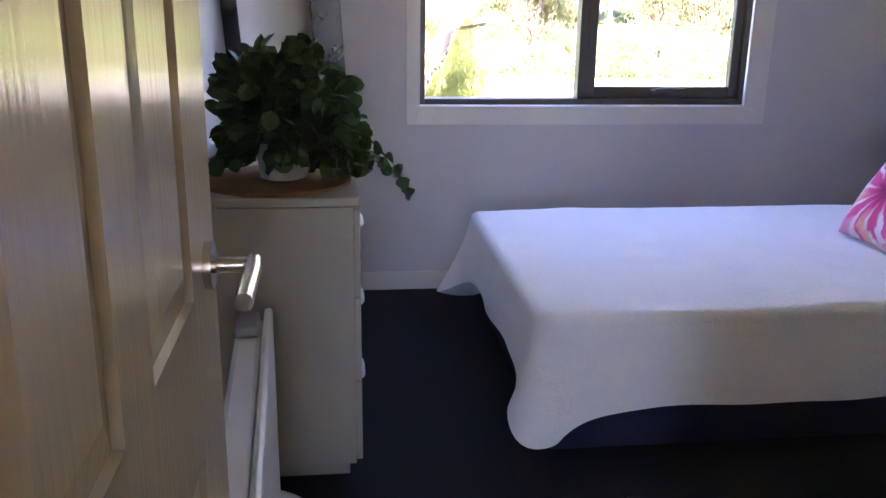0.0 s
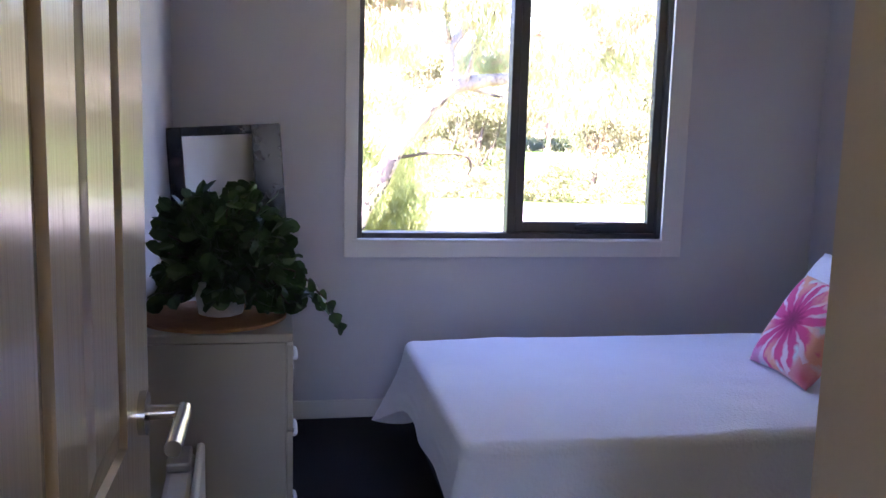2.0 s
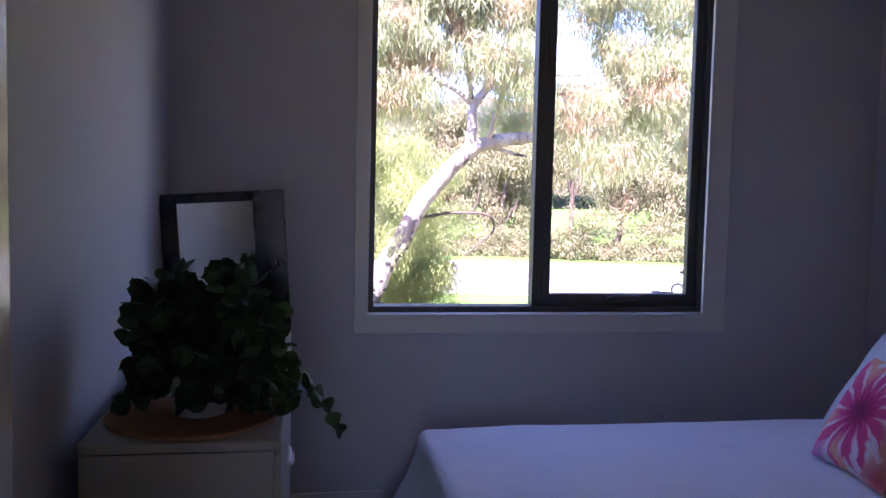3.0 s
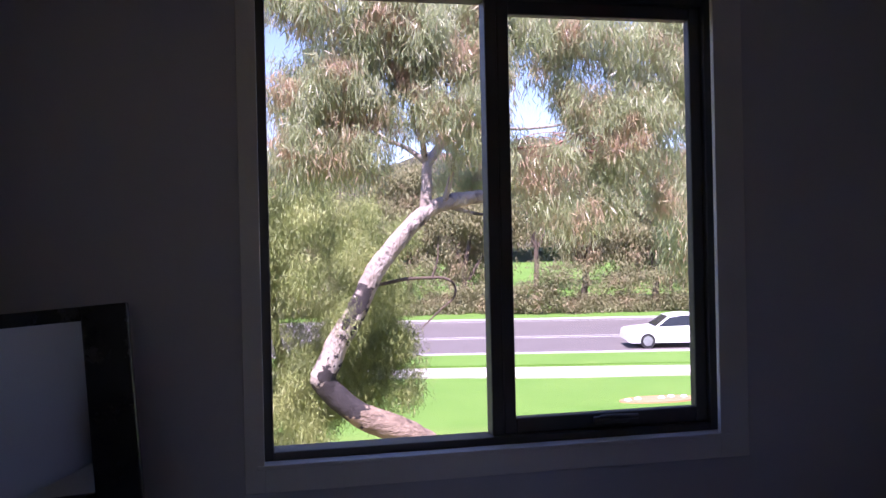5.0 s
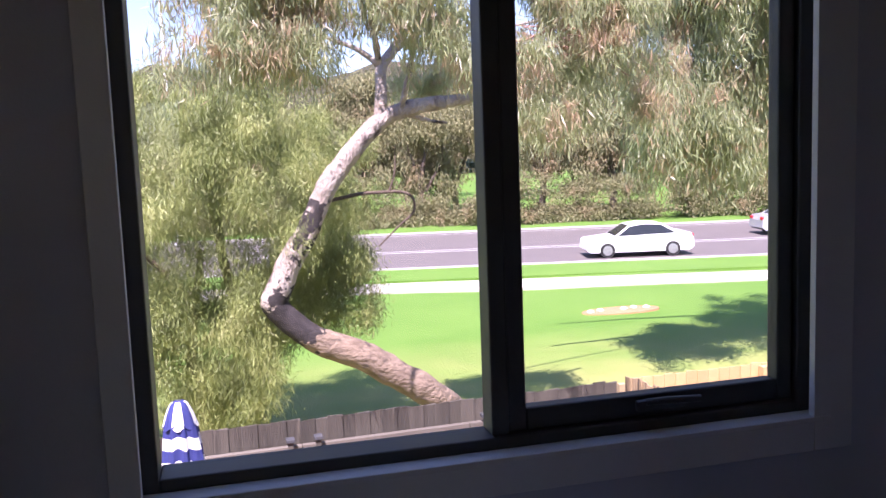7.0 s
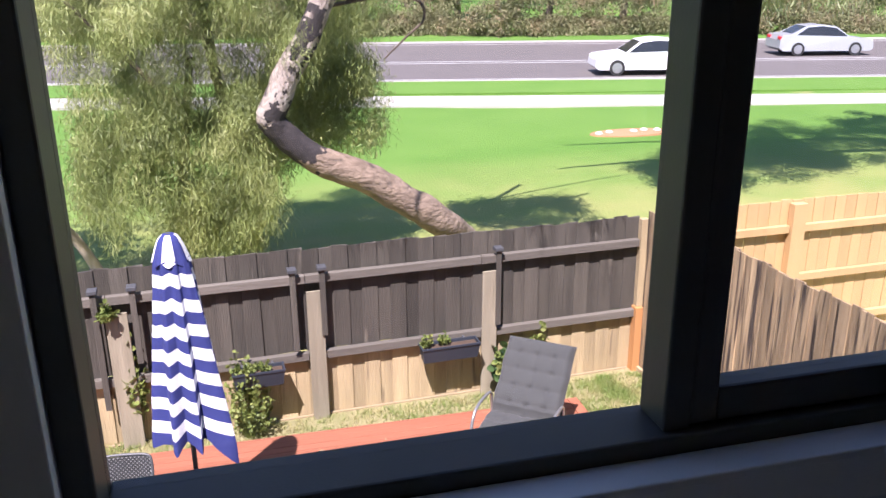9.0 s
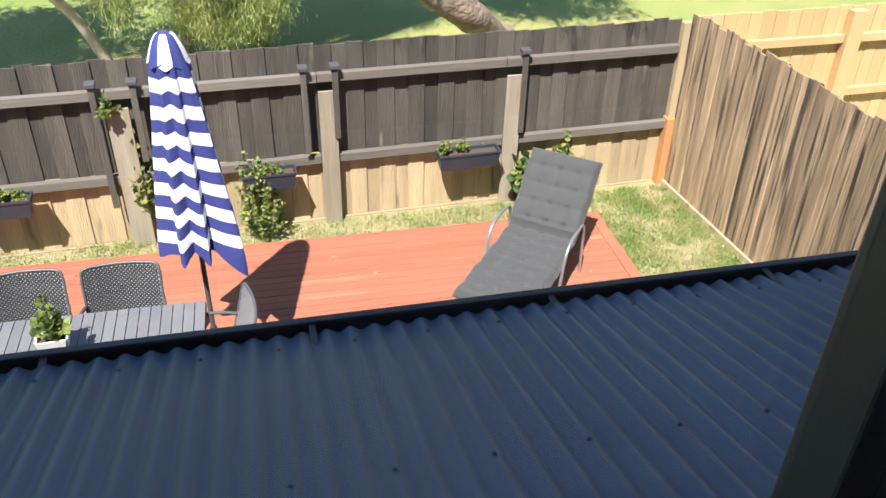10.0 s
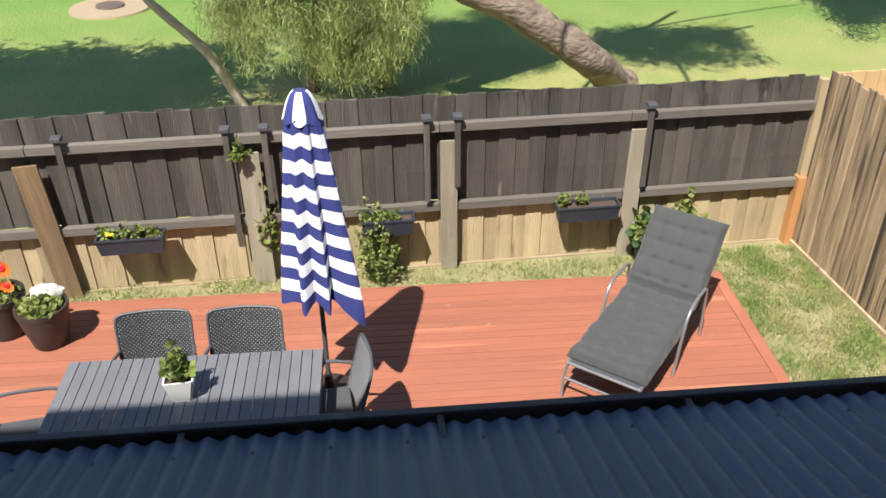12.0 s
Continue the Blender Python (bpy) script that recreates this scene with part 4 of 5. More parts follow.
def patio_chair(at, rz, label):
    t = thing("patio_chair", label, "chair", at, rz, "chairs round the table")
    w = 0.27

    def back_at(u, v_):
        bow = 0.05 * (1 - u * u)
        return Vector((u * w, 0.24 + bow * 0.8 + 0.12 * v_, 0.44 + 0.46 * v_ + (0.010 * (1 - u * u) if v_ > 0.99 else 0)))

    bm = bmnew()
    edge = [back_at(-1, v_) for v_ in (0.0, 0.3, 0.6, 0.9)] + [back_at(u, 1.0) for u in (-0.9, -0.5, 0, 0.5, 0.9)] + [back_at(1, v_) for v_ in (0.9, 0.6, 0.3, 0.0)]
    tube(bm, smooth_path(edge, 4), 0.0105, 8)
    part("back_frame", bm, CHARCOAL, t, smooth=True)
    cols_, rows__ = 12, 8
    # added pale sheet: its colour stands for the bright spots in the weave
    bm = bmnew()
    grid = [[[bm.verts.new(back_at(0.985 * (2 * k / cols_ - 1), 0.985 * q / rows__) + Vector((0, d, 0))) for k in range(cols_ + 1)] for q in range(rows__ + 1)] for d in (0.004, 0.007)]
    for q in range(rows__):
        for k in range(cols_):
            for g in grid:
                bm.faces.new((g[q][k], g[q][k + 1], g[q + 1][k + 1], g[q + 1][k]))
    part("backrest", bm, PALEBACKING, t, "pale grey sheet added behind the weave")
    bm = bmnew()
    n = 18
    for k in range(-n, n + 1):
        for s in (1, -1):
            pts = []
            for q in range(26):
                v_ = q / 25
                u = k / n * 2 + s * (v_ - 0.5) * 1.7
                if -0.985 <= u <= 0.985:
                    pts.append(back_at(u, v_ * 0.98) + Vector((0, -0.002 + 0.002 * s, 0)))
            if len(pts) > 1:
                tube(bm, pts, 0.0056, 4, False)
    part("weave", bm, LATTICE, t, "dark woven lattice")
    bm = bmnew()
    box(bm, -0.26, -0.24, 0.41, 0.26, 0.25, 0.435, 0.01)
    part("seat", bm, CHARCOAL, t)
    for s in (-1, 1):
        part("arm", tube(bmnew(), smooth_path([(s * 0.27, 0.30, 0.63), (s * 0.295, 0.12, 0.655), (s * 0.295, -0.15, 0.65), (s * 0.285, -0.24, 0.62)], 5), 0.013, 8), CHARCOAL, t, smooth=True)
        part("leg", tube(bmnew(), [(s * 0.285, -0.24, 0.62), (s * 0.275, -0.25, 0.3), (s * 0.275, -0.26, 0.0)], 0.013, 8), CHARCOAL, t, smooth=True)
        part("leg", tube(bmnew(), [(s * 0.25, 0.24, 0.44), (s * 0.265, 0.27, 0.2), (s * 0.27, 0.31, 0.0)], 0.013, 8), CHARCOAL, t, smooth=True)
    return t


def lounger():
    t = thing("sun_lounger", "silver metal sun lounger with a tufted grey cushion", "lounger", (3.355, 8.765, D), 51)
    S, W, B, BA = 1.14, 0.66, 0.80, radians(48)
    SZ = 0.33

    def line(s):
        """Along the lounger, from the foot up the backrest: place and way."""
        if s < S:
            return Vector((s, 0, SZ)), Vector((-0.0, 0, 1))
        q = s - S
        bend = min(1, q / 0.12)
        a = BA * bend
        return Vector((S + q * math.cos(BA * (0.5 + 0.5 * bend)), 0, SZ + q * math.sin(BA * (0.5 + 0.5 * bend)))), Vector((-math.sin(a), 0, math.cos(a)))

    TOT = S + B
    nu, nw = 130, 42
    bm = bmnew()
    grid = {}
    for i in range(nu + 1):
        s = TOT * i / nu
        p, nrm = line(s)
        for k in range(nw + 1):
            w = -W / 2 + W * k / nw
            cell_s, cell_w = (s / 0.162) % 1.0, ((w + W / 2) / (W / 4)) % 1.0
            sa, sw = abs(math.sin(math.pi * cell_s)), abs(math.sin(math.pi * cell_w))
            puff = 0.040 * (0.4 * sa ** 0.5 + 0.2 * sw ** 0.5 + 0.4 * (1 - math.exp(-6 * (sa * sa + sw * sw))))
            rim = min(1.0, min(s, TOT - s) / 0.05, (W / 2 - abs(w)) / 0.05)
            hgt = 0.012 + (0.038 + puff) * math.sqrt(max(0.0, rim * (2 - rim)))
            grid[i, k] = bm.verts.new(p + nrm * hgt + Vector((0, w + 0.006 * math.sin(s * 19 + w * 3), 0)))
    low = {}
    for i in range(nu + 1):
        p, nrm = line(TOT * i / nu)
        for k in (0, nw):
            low[i, k] = bm.verts.new(p + nrm * 0.004 + Vector((0, -W / 2 + W * k / nw, 0)))
    for i in range(nu):
        for k in range(nw):
            bm.faces.new((grid[i, k], grid[i + 1, k], grid[i + 1, k + 1], grid[i, k + 1]))
        bm.faces.new((low[i, 0], low[i + 1, 0], grid[i + 1, 0], grid[i, 0]))
        bm.faces.new((low[i, nw], low[i + 1, nw], grid[i + 1, nw], grid[i, nw]))
        bm.faces.new((low[i, 0], low[i + 1, 0], low[i + 1, nw], low[i, nw]))
    part("cushion", bm, CUSHION, t, "tufted grey cushion", True)
    bm = bmnew()
    for sx in (-1, 1):
        tube(bm, [(-0.04, sx * (W / 2 - 0.03), SZ - 0.02), (S, sx * (W / 2 - 0.03), SZ - 0.02)], 0.014, 8)
        tube(bm, [(S, sx * (W / 2 - 0.03), SZ - 0.02), (S + B * math.cos(BA), sx * (W / 2 - 0.03), SZ - 0.02 + B * math.sin(BA))], 0.014, 8)
    for x in (-0.04, 0.35, 0.8):
        tube(bm, [(x, -W / 2 + 0.03, SZ - 0.02), (x, W / 2 - 0.03, SZ - 0.02)], 0.012, 8)
    part("frame", bm, SILVER, t, smooth=True)
    part("sling", boxed(-0.03, -W / 2 + 0.04, SZ - 0.018, S, W / 2 - 0.04, SZ - 0.006, 0.002), CHARCOAL, t)
    for sx in (-1, 1):
        y = sx * (W / 2 + 0.02)
        part("arm", tube(bmnew(), smooth_path([(0.62, y, 0.0), (0.70, y, 0.30), (0.78, y, 0.50), (0.90, y, 0.565), (1.10, y, 0.565), (1.20, y, 0.54), (1.24, y, 0.44), (1.27, y, 0.0)], 6), 0.014, 10), SILVER, t, "bent silver tube arm and legs", True)
        part("leg", tube(bmnew(), smooth_path([(-0.04, sx * (W / 2 - 0.03), SZ - 0.02), (-0.07, sx * (W / 2 - 0.02), 0.2), (-0.10, sx * (W / 2 - 0.02), 0.0)], 4), 0.014, 8), SILVER, t, smooth=True)
    part("crossbar", tube(bmnew(), [(-0.075, -W / 2 + 0.02, 0.18), (-0.075, W / 2 - 0.02, 0.18)], 0.011, 8), SILVER, t, smooth=True)
    return t


def herb(t, name, centre, radius, height, count, size, material, seed, label="", base=0.0):
    """A small leafy plant of rounded leaves on stems."""
    rng = random.Random(seed)
    bm, st = bmnew(), bmnew()
    for _ in range(count):
        a, r = rng.uniform(0, 2 * math.pi), radius * math.sqrt(rng.random())
        tip = Vector((centre[0] + r * math.cos(a), centre[1] + r * math.sin(a), centre[2] + base + height * rng.uniform(0.35, 1.0) * (1 - 0.5 * r / radius)))
        root = Vector((centre[0] + r * 0.3 * math.cos(a), centre[1] + r * 0.3 * math.sin(a), centre[2]))
        tube(st, [root, tip], 0.0025, 4, False)
        for f in (0.45, 0.6, 0.75, 0.88, 1.0):
            p = root.lerp(tip, f)
            for _ in range(2):
                round_leaves(bm, p, (rng.uniform(-1, 1), rng.uniform(-1, 1), rng.uniform(-0.2, 0.9)), size * rng.uniform(0.7, 1.3), rng)
    part(name + "_stems", st, BARK_DARK if material is IVYLEAF else GREENLEAF, t)
    return part(name, bm, material, t, label)


def table_pot():
    t = thing("potted_plant", "small green plant in a square white pot on the table", "plant", (0.285, 8.36, D + 0.7202), 4)
    bm = bmnew()
    r0, r1, h = 0.062, 0.10, 0.19
    q = [[bm.verts.new((sx * r, sy * r, z)) for sx, sy in ((-1, -1), (1, -1), (1, 1), (-1, 1))] for r, z in ((r0, 0), (r1, h), (r1 - 0.012, h), (r1 - 0.02, h - 0.03))]
    for a, b in zip(q, q[1:]):
        for k in range(4):
            bm.faces.new((a[k], a[(k + 1) % 4], b[(k + 1) % 4], b[k]))
    bm.faces.new(q[0][::-1])
    bmesh.ops.bevel(bm, geom=[e for e in bm.edges if abs(e.verts[0].co.z - e.verts[1].co.z) > 0.1], offset=0.012, segments=3, affect="EDGES")
    part("pot", bm, WHITEPL, t, "glossy white pot", True)
    part("soil", boxed(-0.082, -0.082, h - 0.035, 0.082, 0.082, h - 0.028), SOIL, t)
    herb(t, "foliage", (0, 0, h - 0.03), 0.10, 0.20, 22, 0.055, GREENLEAF, 4, "fresh green leaves")
    herb(t, "sprig", (0.0, 0.01, h - 0.03), 0.03, 0.36, 7, 0.05, GREENLEAF, 5)
    return t


def planter_box(u, w, seed, dead, flowers=False):
    """A trough hung on the fence at u metres from the corner."""
    t = thing("planter_box", "slate-blue plastic trough of small plants hung on the fence", "planter", (0, 0, 0), 0, "planters on the fence")
    t.matrix_world = fence.matrix_world @ pose(-u, -0.185, 0.56)
    bm = bmnew()
    lo, hi, h = (w / 2 - 0.02, 0.062), (w / 2, 0.085), 0.155
    rings = [[bm.verts.new((sx * a, sy * b, z)) for sx, sy in ((-1, -1), (1, -1), (1, 1), (-1, 1))] for a, b, z in ((*lo, 0), (*hi, h), (hi[0] + 0.008, hi[1] + 0.008, h), (hi[0] + 0.008, hi[1] + 0.008, h + 0.018), (hi[0] - 0.01, hi[1] - 0.01, h + 0.018), (hi[0] - 0.014, hi[1] - 0.014, h - 0.02))]
    for a, b in zip(rings, rings[1:]):
        for k in range(4):
            bm.faces.new((a[k], a[(k + 1) % 4], b[(k + 1) % 4], b[k]))
    bm.faces.new(rings[0][::-1])
    part("trough", bm, BOXPL, t)
    part("soil", boxed(-hi[0] + 0.015, -hi[1] + 0.015, h - 0.03, hi[0] - 0.015, hi[1] - 0.015, h - 0.012), SOIL, t)
    for sx in (-1, 1):
        bm = bmnew()
        box(bm, sx * w * 0.3 - 0.012, hi[1] - 0.008, h - 0.03, sx * w * 0.3 + 0.012, hi[1] + 0.085, h + 0.024, 0.003)
        part("bracket", bm, CHARCOAL, t)
    rng = random.Random(seed)
    for i in range(4):
        x = -w / 2 + w * (i + 0.5) / 4 + rng.uniform(-0.03, 0.03)
        if rng.random() > dead:
            herb(t, "foliage", (x, rng.uniform(-0.02, 0.02), h - 0.02), 0.075, rng.uniform(0.12, 0.26), 8, 0.034, GREENLEAF, seed + i)
    if flowers:
        for i in range(4):
            part("flower", lathe(bmnew(), [(0.006, 0.20), (0.022, 0.205), (0.02, 0.215), (0.004, 0.218)], 8, centre=(-w * 0.4 + 0.03 * i + rng.uniform(-0.01, 0.01), rng.uniform(-0.04, 0.03))), YELLOWPL, t, "yellow flower")
    return t


def big_pot(at, r, h, seed, ornament):
    t = thing("large_pot", "large black pot of low green plants on the deck", "plant pot", at)
    part("pot", lathe(bmnew(), [(r * 0.62, 0.0), (r * 0.68, 0.01), (r * 0.9, h * 0.55), (r, h - 0.05), (r * 1.03, h - 0.045), (r * 1.03, h), (r * 0.93, h), (r * 0.9, h - 0.05)], 36), BLACKPOT, t, smooth=True)
    part("soil", lathe(bmnew(), [(r * 0.9, h - 0.07), (r * 0.9, h - 0.05), (r * 0.5, h - 0.035), (0.01, h - 0.03)], 24), SOIL, t)
    herb(t, "foliage", (0.0, -0.02, h - 0.05), r * 0.85, 0.16, 60, 0.05, GREENLEAF, seed, "fresh green leaves")
    if ornament == "stone":
        bm = bmnew()
        bmesh.ops.create_icosphere(bm, subdivisions=3, radius=1.0)
        for v_ in bm.verts:
            k = 1 + 0.25 * noise.noise(v_.co * 2.2)
            v_.co = Vector((0.02 + v_.co.x * 0.14 * k, r * 0.62 + v_.co.y * 0.07 * k, h + 0.03 + v_.co.z * 0.09 * k))
        part("rock", bm, STONE, t, "pale shell-like stone", True)
    return t


def flower_stake(at):
    t = thing("flower_stake", "orange and red metal flower stake in a pot", "garden ornament", at)
    part("stem", tube(bmnew(), [(0, 0, 0), (0.01, 0, 0.36)], 0.004, 6), CHARCOAL, t)
    for z, r in ((0.36, 0.085), (0.18, 0.06)):
        bm = bmnew()
        for k in range(9):
            a = 2 * math.pi * k / 9
            d, s = Vector((math.cos(a), -0.35, math.sin(a))), Vector((-math.sin(a), 0, math.cos(a)))
            c = Vector((0.01, -0.012, z))
            vs_ = [bm.verts.new(c + d * r * f + s * r * g) for f, g in ((0.2, -0.06), (0.6, -0.3), (0.95, -0.2), (1.03, 0), (0.95, 0.2), (0.6, 0.3), (0.2, 0.06))]
            bm.faces.new(vs_)
        f = part("petals", bm, ORANGEPL, t, "orange petals")
        bm = bmnew()
        bmesh.ops.create_uvsphere(bm, u_segments=14, v_segments=8, radius=r * 0.5, matrix=Matrix.Translation((0.01, -0.02, z)) @ Matrix.Diagonal((1, 0.4, 1, 1)))
        o = new("flower_centre", finish("flower_centre", bm, REDPL, True))
        o.parent = f
    return t


umbrella()
table()
patio_chair((-0.02, 8.72, D), 2, "charcoal woven-back patio chair at the table")
patio_chair((0.63, 8.70, D), -1, "charcoal woven-back patio chair at the table")
patio_chair((1.17, 8.40, D), -84, "charcoal woven-back patio chair at the table end")
patio_chair((-0.80, 8.30, D), 98, "charcoal woven-back patio chair at the table end")
lounger()
table_pot()
planter_box(6.66, 0.60, 11, 0.35, True)
planter_box(4.27, 0.50, 23, 0.2)
planter_box(2.30, 0.62, 34, 0.3)
big_pot((-1.24, 10.02, D), 0.215, 0.40, 6, "stone")
big_pot((-1.66, 10.20, D), 0.22, 0.42, 7, "")
flower_stake((-1.50, 10.10, D + 0.39))
sp = thing("shrub", "leafy green potted shrub at the fence post", "plant", (4.36, 10.93, G + 0.012))
part("pot", lathe(bmnew(), [(0.085, 0), (0.09, 0.01), (0.11, 0.2), (0.117, 0.2), (0.117, 0.225), (0.10, 0.225), (0.098, 0.19)], 24), BLACKPOT, sp, "black plastic pot", True)
herb(sp, "foliage", (0, 0, 0.2), 0.17, 0.52, 34, 0.085, IVYLEAF, 41)
herb(sp, "new_leaves", (0.02, -0.04, 0.25), 0.15, 0.46, 16, 0.075, GREENLEAF, 42)
sp = thing("shrub", "leafy green shrub climbing behind the lounger", "plant", (4.78, 11.02, G + 0.012))
herb(sp, "foliage", (0, 0, 0.0), 0.22, 0.86, 34, 0.07, GREENLEAF, 43)
sp = thing("climbing_plant", "feathery green plant growing up the fence", "plant", (1.66, 10.86, G + 0.012))
herb(sp, "foliage", (0, 0.0, 0.0), 0.24, 0.95, 80, 0.034, GREENLEAF, 44)
herb(sp, "upper_foliage", (-0.06, 0.04, 0.3), 0.16, 0.85, 26, 0.04, GREENLEAF, 45)
sp = thing("climbing_plant", "thin green vine on the fence post", "plant", (0.60, 10.98, G + 0.012))
herb(sp, "foliage", (0, 0.02, 0.2), 0.10, 1.25, 16, 0.06, GREENLEAF, 46)
sp = thing("climbing_plant", "thin green vine on the fence post", "plant", (0.45, 10.92, G + 1.38))
herb(sp, "foliage", (0, 0.0, 0.0), 0.09, 0.22, 14, 0.05, GREENLEAF, 47)

# ---- trees ----
def clumps(name, centres, per, spread, length, width, material, parent, seed, droop=1.0, fall=0.5, label=""):
    """Hanging tassels of narrow leaves round the given places."""
    rng = np.random.default_rng(seed)
    c = np.repeat(np.asarray(centres, float), per, axis=0)
    n = len(c)
    off = rng.normal(size=(n, 3)) * spread
    off[:, 2] = off[:, 2] * 0.7 - fall * rng.random(n) ** 1.3
    way = rng.normal(size=(n, 3)) * 0.55
    way[:, 2] -= droop
    return leaves(name, c + off, way, length, width, material, parent, rng, label)


def in_box(n, x, y, z, rng, holes=()):
    out = []
    while len(out) < n:
        p = (rng.uniform(*x), rng.uniform(*y), rng.uniform(*z))
        if all(((p[0] - h[0]) / h[2]) ** 2 + ((p[2] - h[1]) / h[3]) ** 2 > 1 for h in holes):
            out.append(p)
    return out


def boughs(n, per, x, y, z, size, rng, holes=()):
    """Clump places gathered into separate hanging boughs."""
    out = []
    for cx, cy, cz in in_box(n, x, y, z, rng, holes):
        s = size * rng.uniform(0.6, 1.3)
        for _ in range(per):
            a, r = rng.uniform(0, 2 * math.pi), s * math.sqrt(rng.random())
            out.append((cx + r * math.cos(a), cy + r * 0.7 * math.sin(a), cz - 0.9 * r * r / s + rng.uniform(-0.3, 0.1) * s))
    return out


def limb(bm, pts, r0, r1, seg=12, steps=5, lump=0.0):
    p = smooth_path(pts, steps)
    n = len(p)
    if lump:
        p = [q + Vector((noise.noise(q * 2.1), noise.noise(q * 2.1 + Vector((7, 0, 0))), noise.noise(q * 2.1 + Vector((0, 9, 0))))) * lump for q in p]
    rad = [(r0 + (r1 - r0) * i / (n - 1)) * (1 + 0.10 * noise.noise(p[i] * 3.0)) for i in range(n)]
    return tube(bm, p, rad, seg)


rng = random.Random(21)
gum = thing("gum_tree", "leaning gum tree with peeling pale bark and drooping leaves", "tree", (5.45, 15.95, G))
o = Vector((5.45, 15.95, G))
E_ = [Vector(q) - o for q in ((5.55, 15.95, -3.15), (5.25, 15.7, -2.9), (4.70, 14.95, -2.32), (3.66, 14.75, -1.58), (2.72, 14.70, -1.10), (2.25, 14.7, -0.58), (2.54, 14.7, 0.04), (2.81, 14.7, 0.48), (3.14, 14.7, 1.13), (3.54, 14.72, 1.60), (3.95, 14.75, 2.0), (4.36, 14.75, 2.18), (4.92, 14.75, 2.26))]
bm = limb(bmnew(), E_[:6], 0.26, 0.185, 44, 40, 0.03)
limb(bm, E_[5:], 0.187, 0.105, 44, 24, 0.02)
bmesh.ops.create_uvsphere(bm, u_segments=40, v_segments=24, radius=0.19, matrix=Matrix.Translation(E_[5]))
for v_ in bm.verts:
    v_.co += Vector((noise.noise(v_.co * 6), noise.noise(v_.co * 6 + Vector((5, 0, 0))), noise.noise(v_.co * 6 + Vector((0, 5, 0))))) * 0.015
for f in bm.faces:
    c = f.calc_center_median()
    n1 = noise.noise(c * 5.0) * 0.6 + noise.noise(c * 14.0) * 0.45
    low_scar = (c - (E_[4] * 0.55 + E_[5] * 0.45) - Vector((0.02, -0.12, 0.05))).length / 0.44
    mid_scar = Vector(((c.x - E_[7].x + 0.05) / 0.30, 0, (c.z - E_[7].z) / 0.55)).length
    f.material_index = 1 if low_scar + n1 < 1.1 or mid_scar + n1 * 1.3 < 0.62 else (2 if c.z < E_[4].z + 0.12 + n1 * 0.5 and c.x > E_[4].x - 0.3 else 0)
part("trunk", bm, [BARK, BARK_SCAR, BARK_LOW], gum, "pale flaking bark with dark scars", True)
bm = bmnew()
K, TIP = E_[10], E_[-1]
for pts, r0, r1 in (
        ([TIP, TIP + Vector((0.5, 0.1, 0.06)), TIP + Vector((1.1, 0.2, 0.3)), TIP + Vector((1.9, 0.3, 0.9))], 0.10, 0.03),
        ([K, K + Vector((0.02, 0, 0.41)), K + Vector((0.05, 0, 0.76)), K + Vector((0.26, 0.05, 1.06)), K + Vector((0.54, 0.1, 1.5)), K + Vector((0.75, 0.1, 1.75)), K + Vector((1.2, 0.3, 3.0))], 0.10, 0.045),
        ([K + Vector((0.05, 0, 0.76)), K + Vector((-0.12, 0, 0.92)), K + Vector((-0.36, 0, 1.06)), K + Vector((-0.9, 0.1, 1.3)), K + Vector((-1.8, 0.2, 1.9))], 0.055, 0.02),
        ([K + Vector((0.15, 0, 0.95)), K + Vector((0.9, 0.3, 1.35)), K + Vector((2.4, 0.8, 1.5)), K + Vector((4.2, 1.2, 1.9))], 0.04, 0.015),
        ([K + Vector((0.4, 0.05, 0.1)), K + Vector((0.75, 0.1, 0.0)), K + Vector((1.05, 0.15, -0.05))], 0.04, 0.02),
        ([K + Vector((0.02, 0, 0.8)), K + Vector((-0.5, -1.6, 2.2)), K + Vector((-1.6, -3.6, 2.8)), K + Vector((-2.6, -5.2, 2.7)), K + Vector((-3.8, -5.4, 2.4))], 0.05, 0.012),
        ([K + Vector((0.3, 0, 0.1)), K + Vector((0.5, -1.8, 2.2)), K + Vector((0.2, -3.8, 2.6)), K + Vector((0.3, -4.6, 2.4)), K + Vector((1.2, -4.8, 1.9))], 0.045, 0.01)):
    limb(bm, pts, r0, r1, 10, 5, 0.02)
part("limbs", bm, BARK, gum, smooth=True)
for pts, r0, r1 in (
        ([K + Vector((-0.92, 0.05, -1.16)), K + Vector((-0.70, 0.15, -1.13)), K + Vector((-0.23, 0.15, -1.06)), K + Vector((0.40, 0.15, -1.09)), K + Vector((0.48, 0.15, -1.36)), K + Vector((0.21, 0.15, -1.60)), K + Vector((-0.07, 0.15, -1.87))], 0.035, 0.010),
        ([K + Vector((0.1, 0.15, -1.06)), K + Vector((0.22, 0.15, -0.75)), K + Vector((0.24, 0.15, -0.37))], 0.018, 0.008)):
    part("branch", limb(bmnew(), pts, r0, r1, 8, 5, 0.02), BARK_DARK, gum, "thin dark side branch", True)
SKY = ((2.97, 2.82, 0.30, 0.26), (4.34, 3.02, 0.42, 0.36), (4.98, 3.45, 0.2, 0.26), (3.3, 3.4, 0.22, 0.2), (1.75, 3.75, 0.25, 0.3))
cs = boughs(78, 5, (1.5, 3.85), (9.4, 10.4), (2.62, 4.35), 0.24, rng, SKY)
cs += in_box(60, (1.5, 3.85), (9.5, 10.4), (2.55, 4.2), rng, SKY) + in_box(60, (4.0, 6.2), (9.9, 10.5), (2.3, 4.4), rng, SKY)
cs += boughs(44, 5, (4.0, 6.3), (9.8, 10.5), (2.5, 4.3), 0.24, rng, SKY)
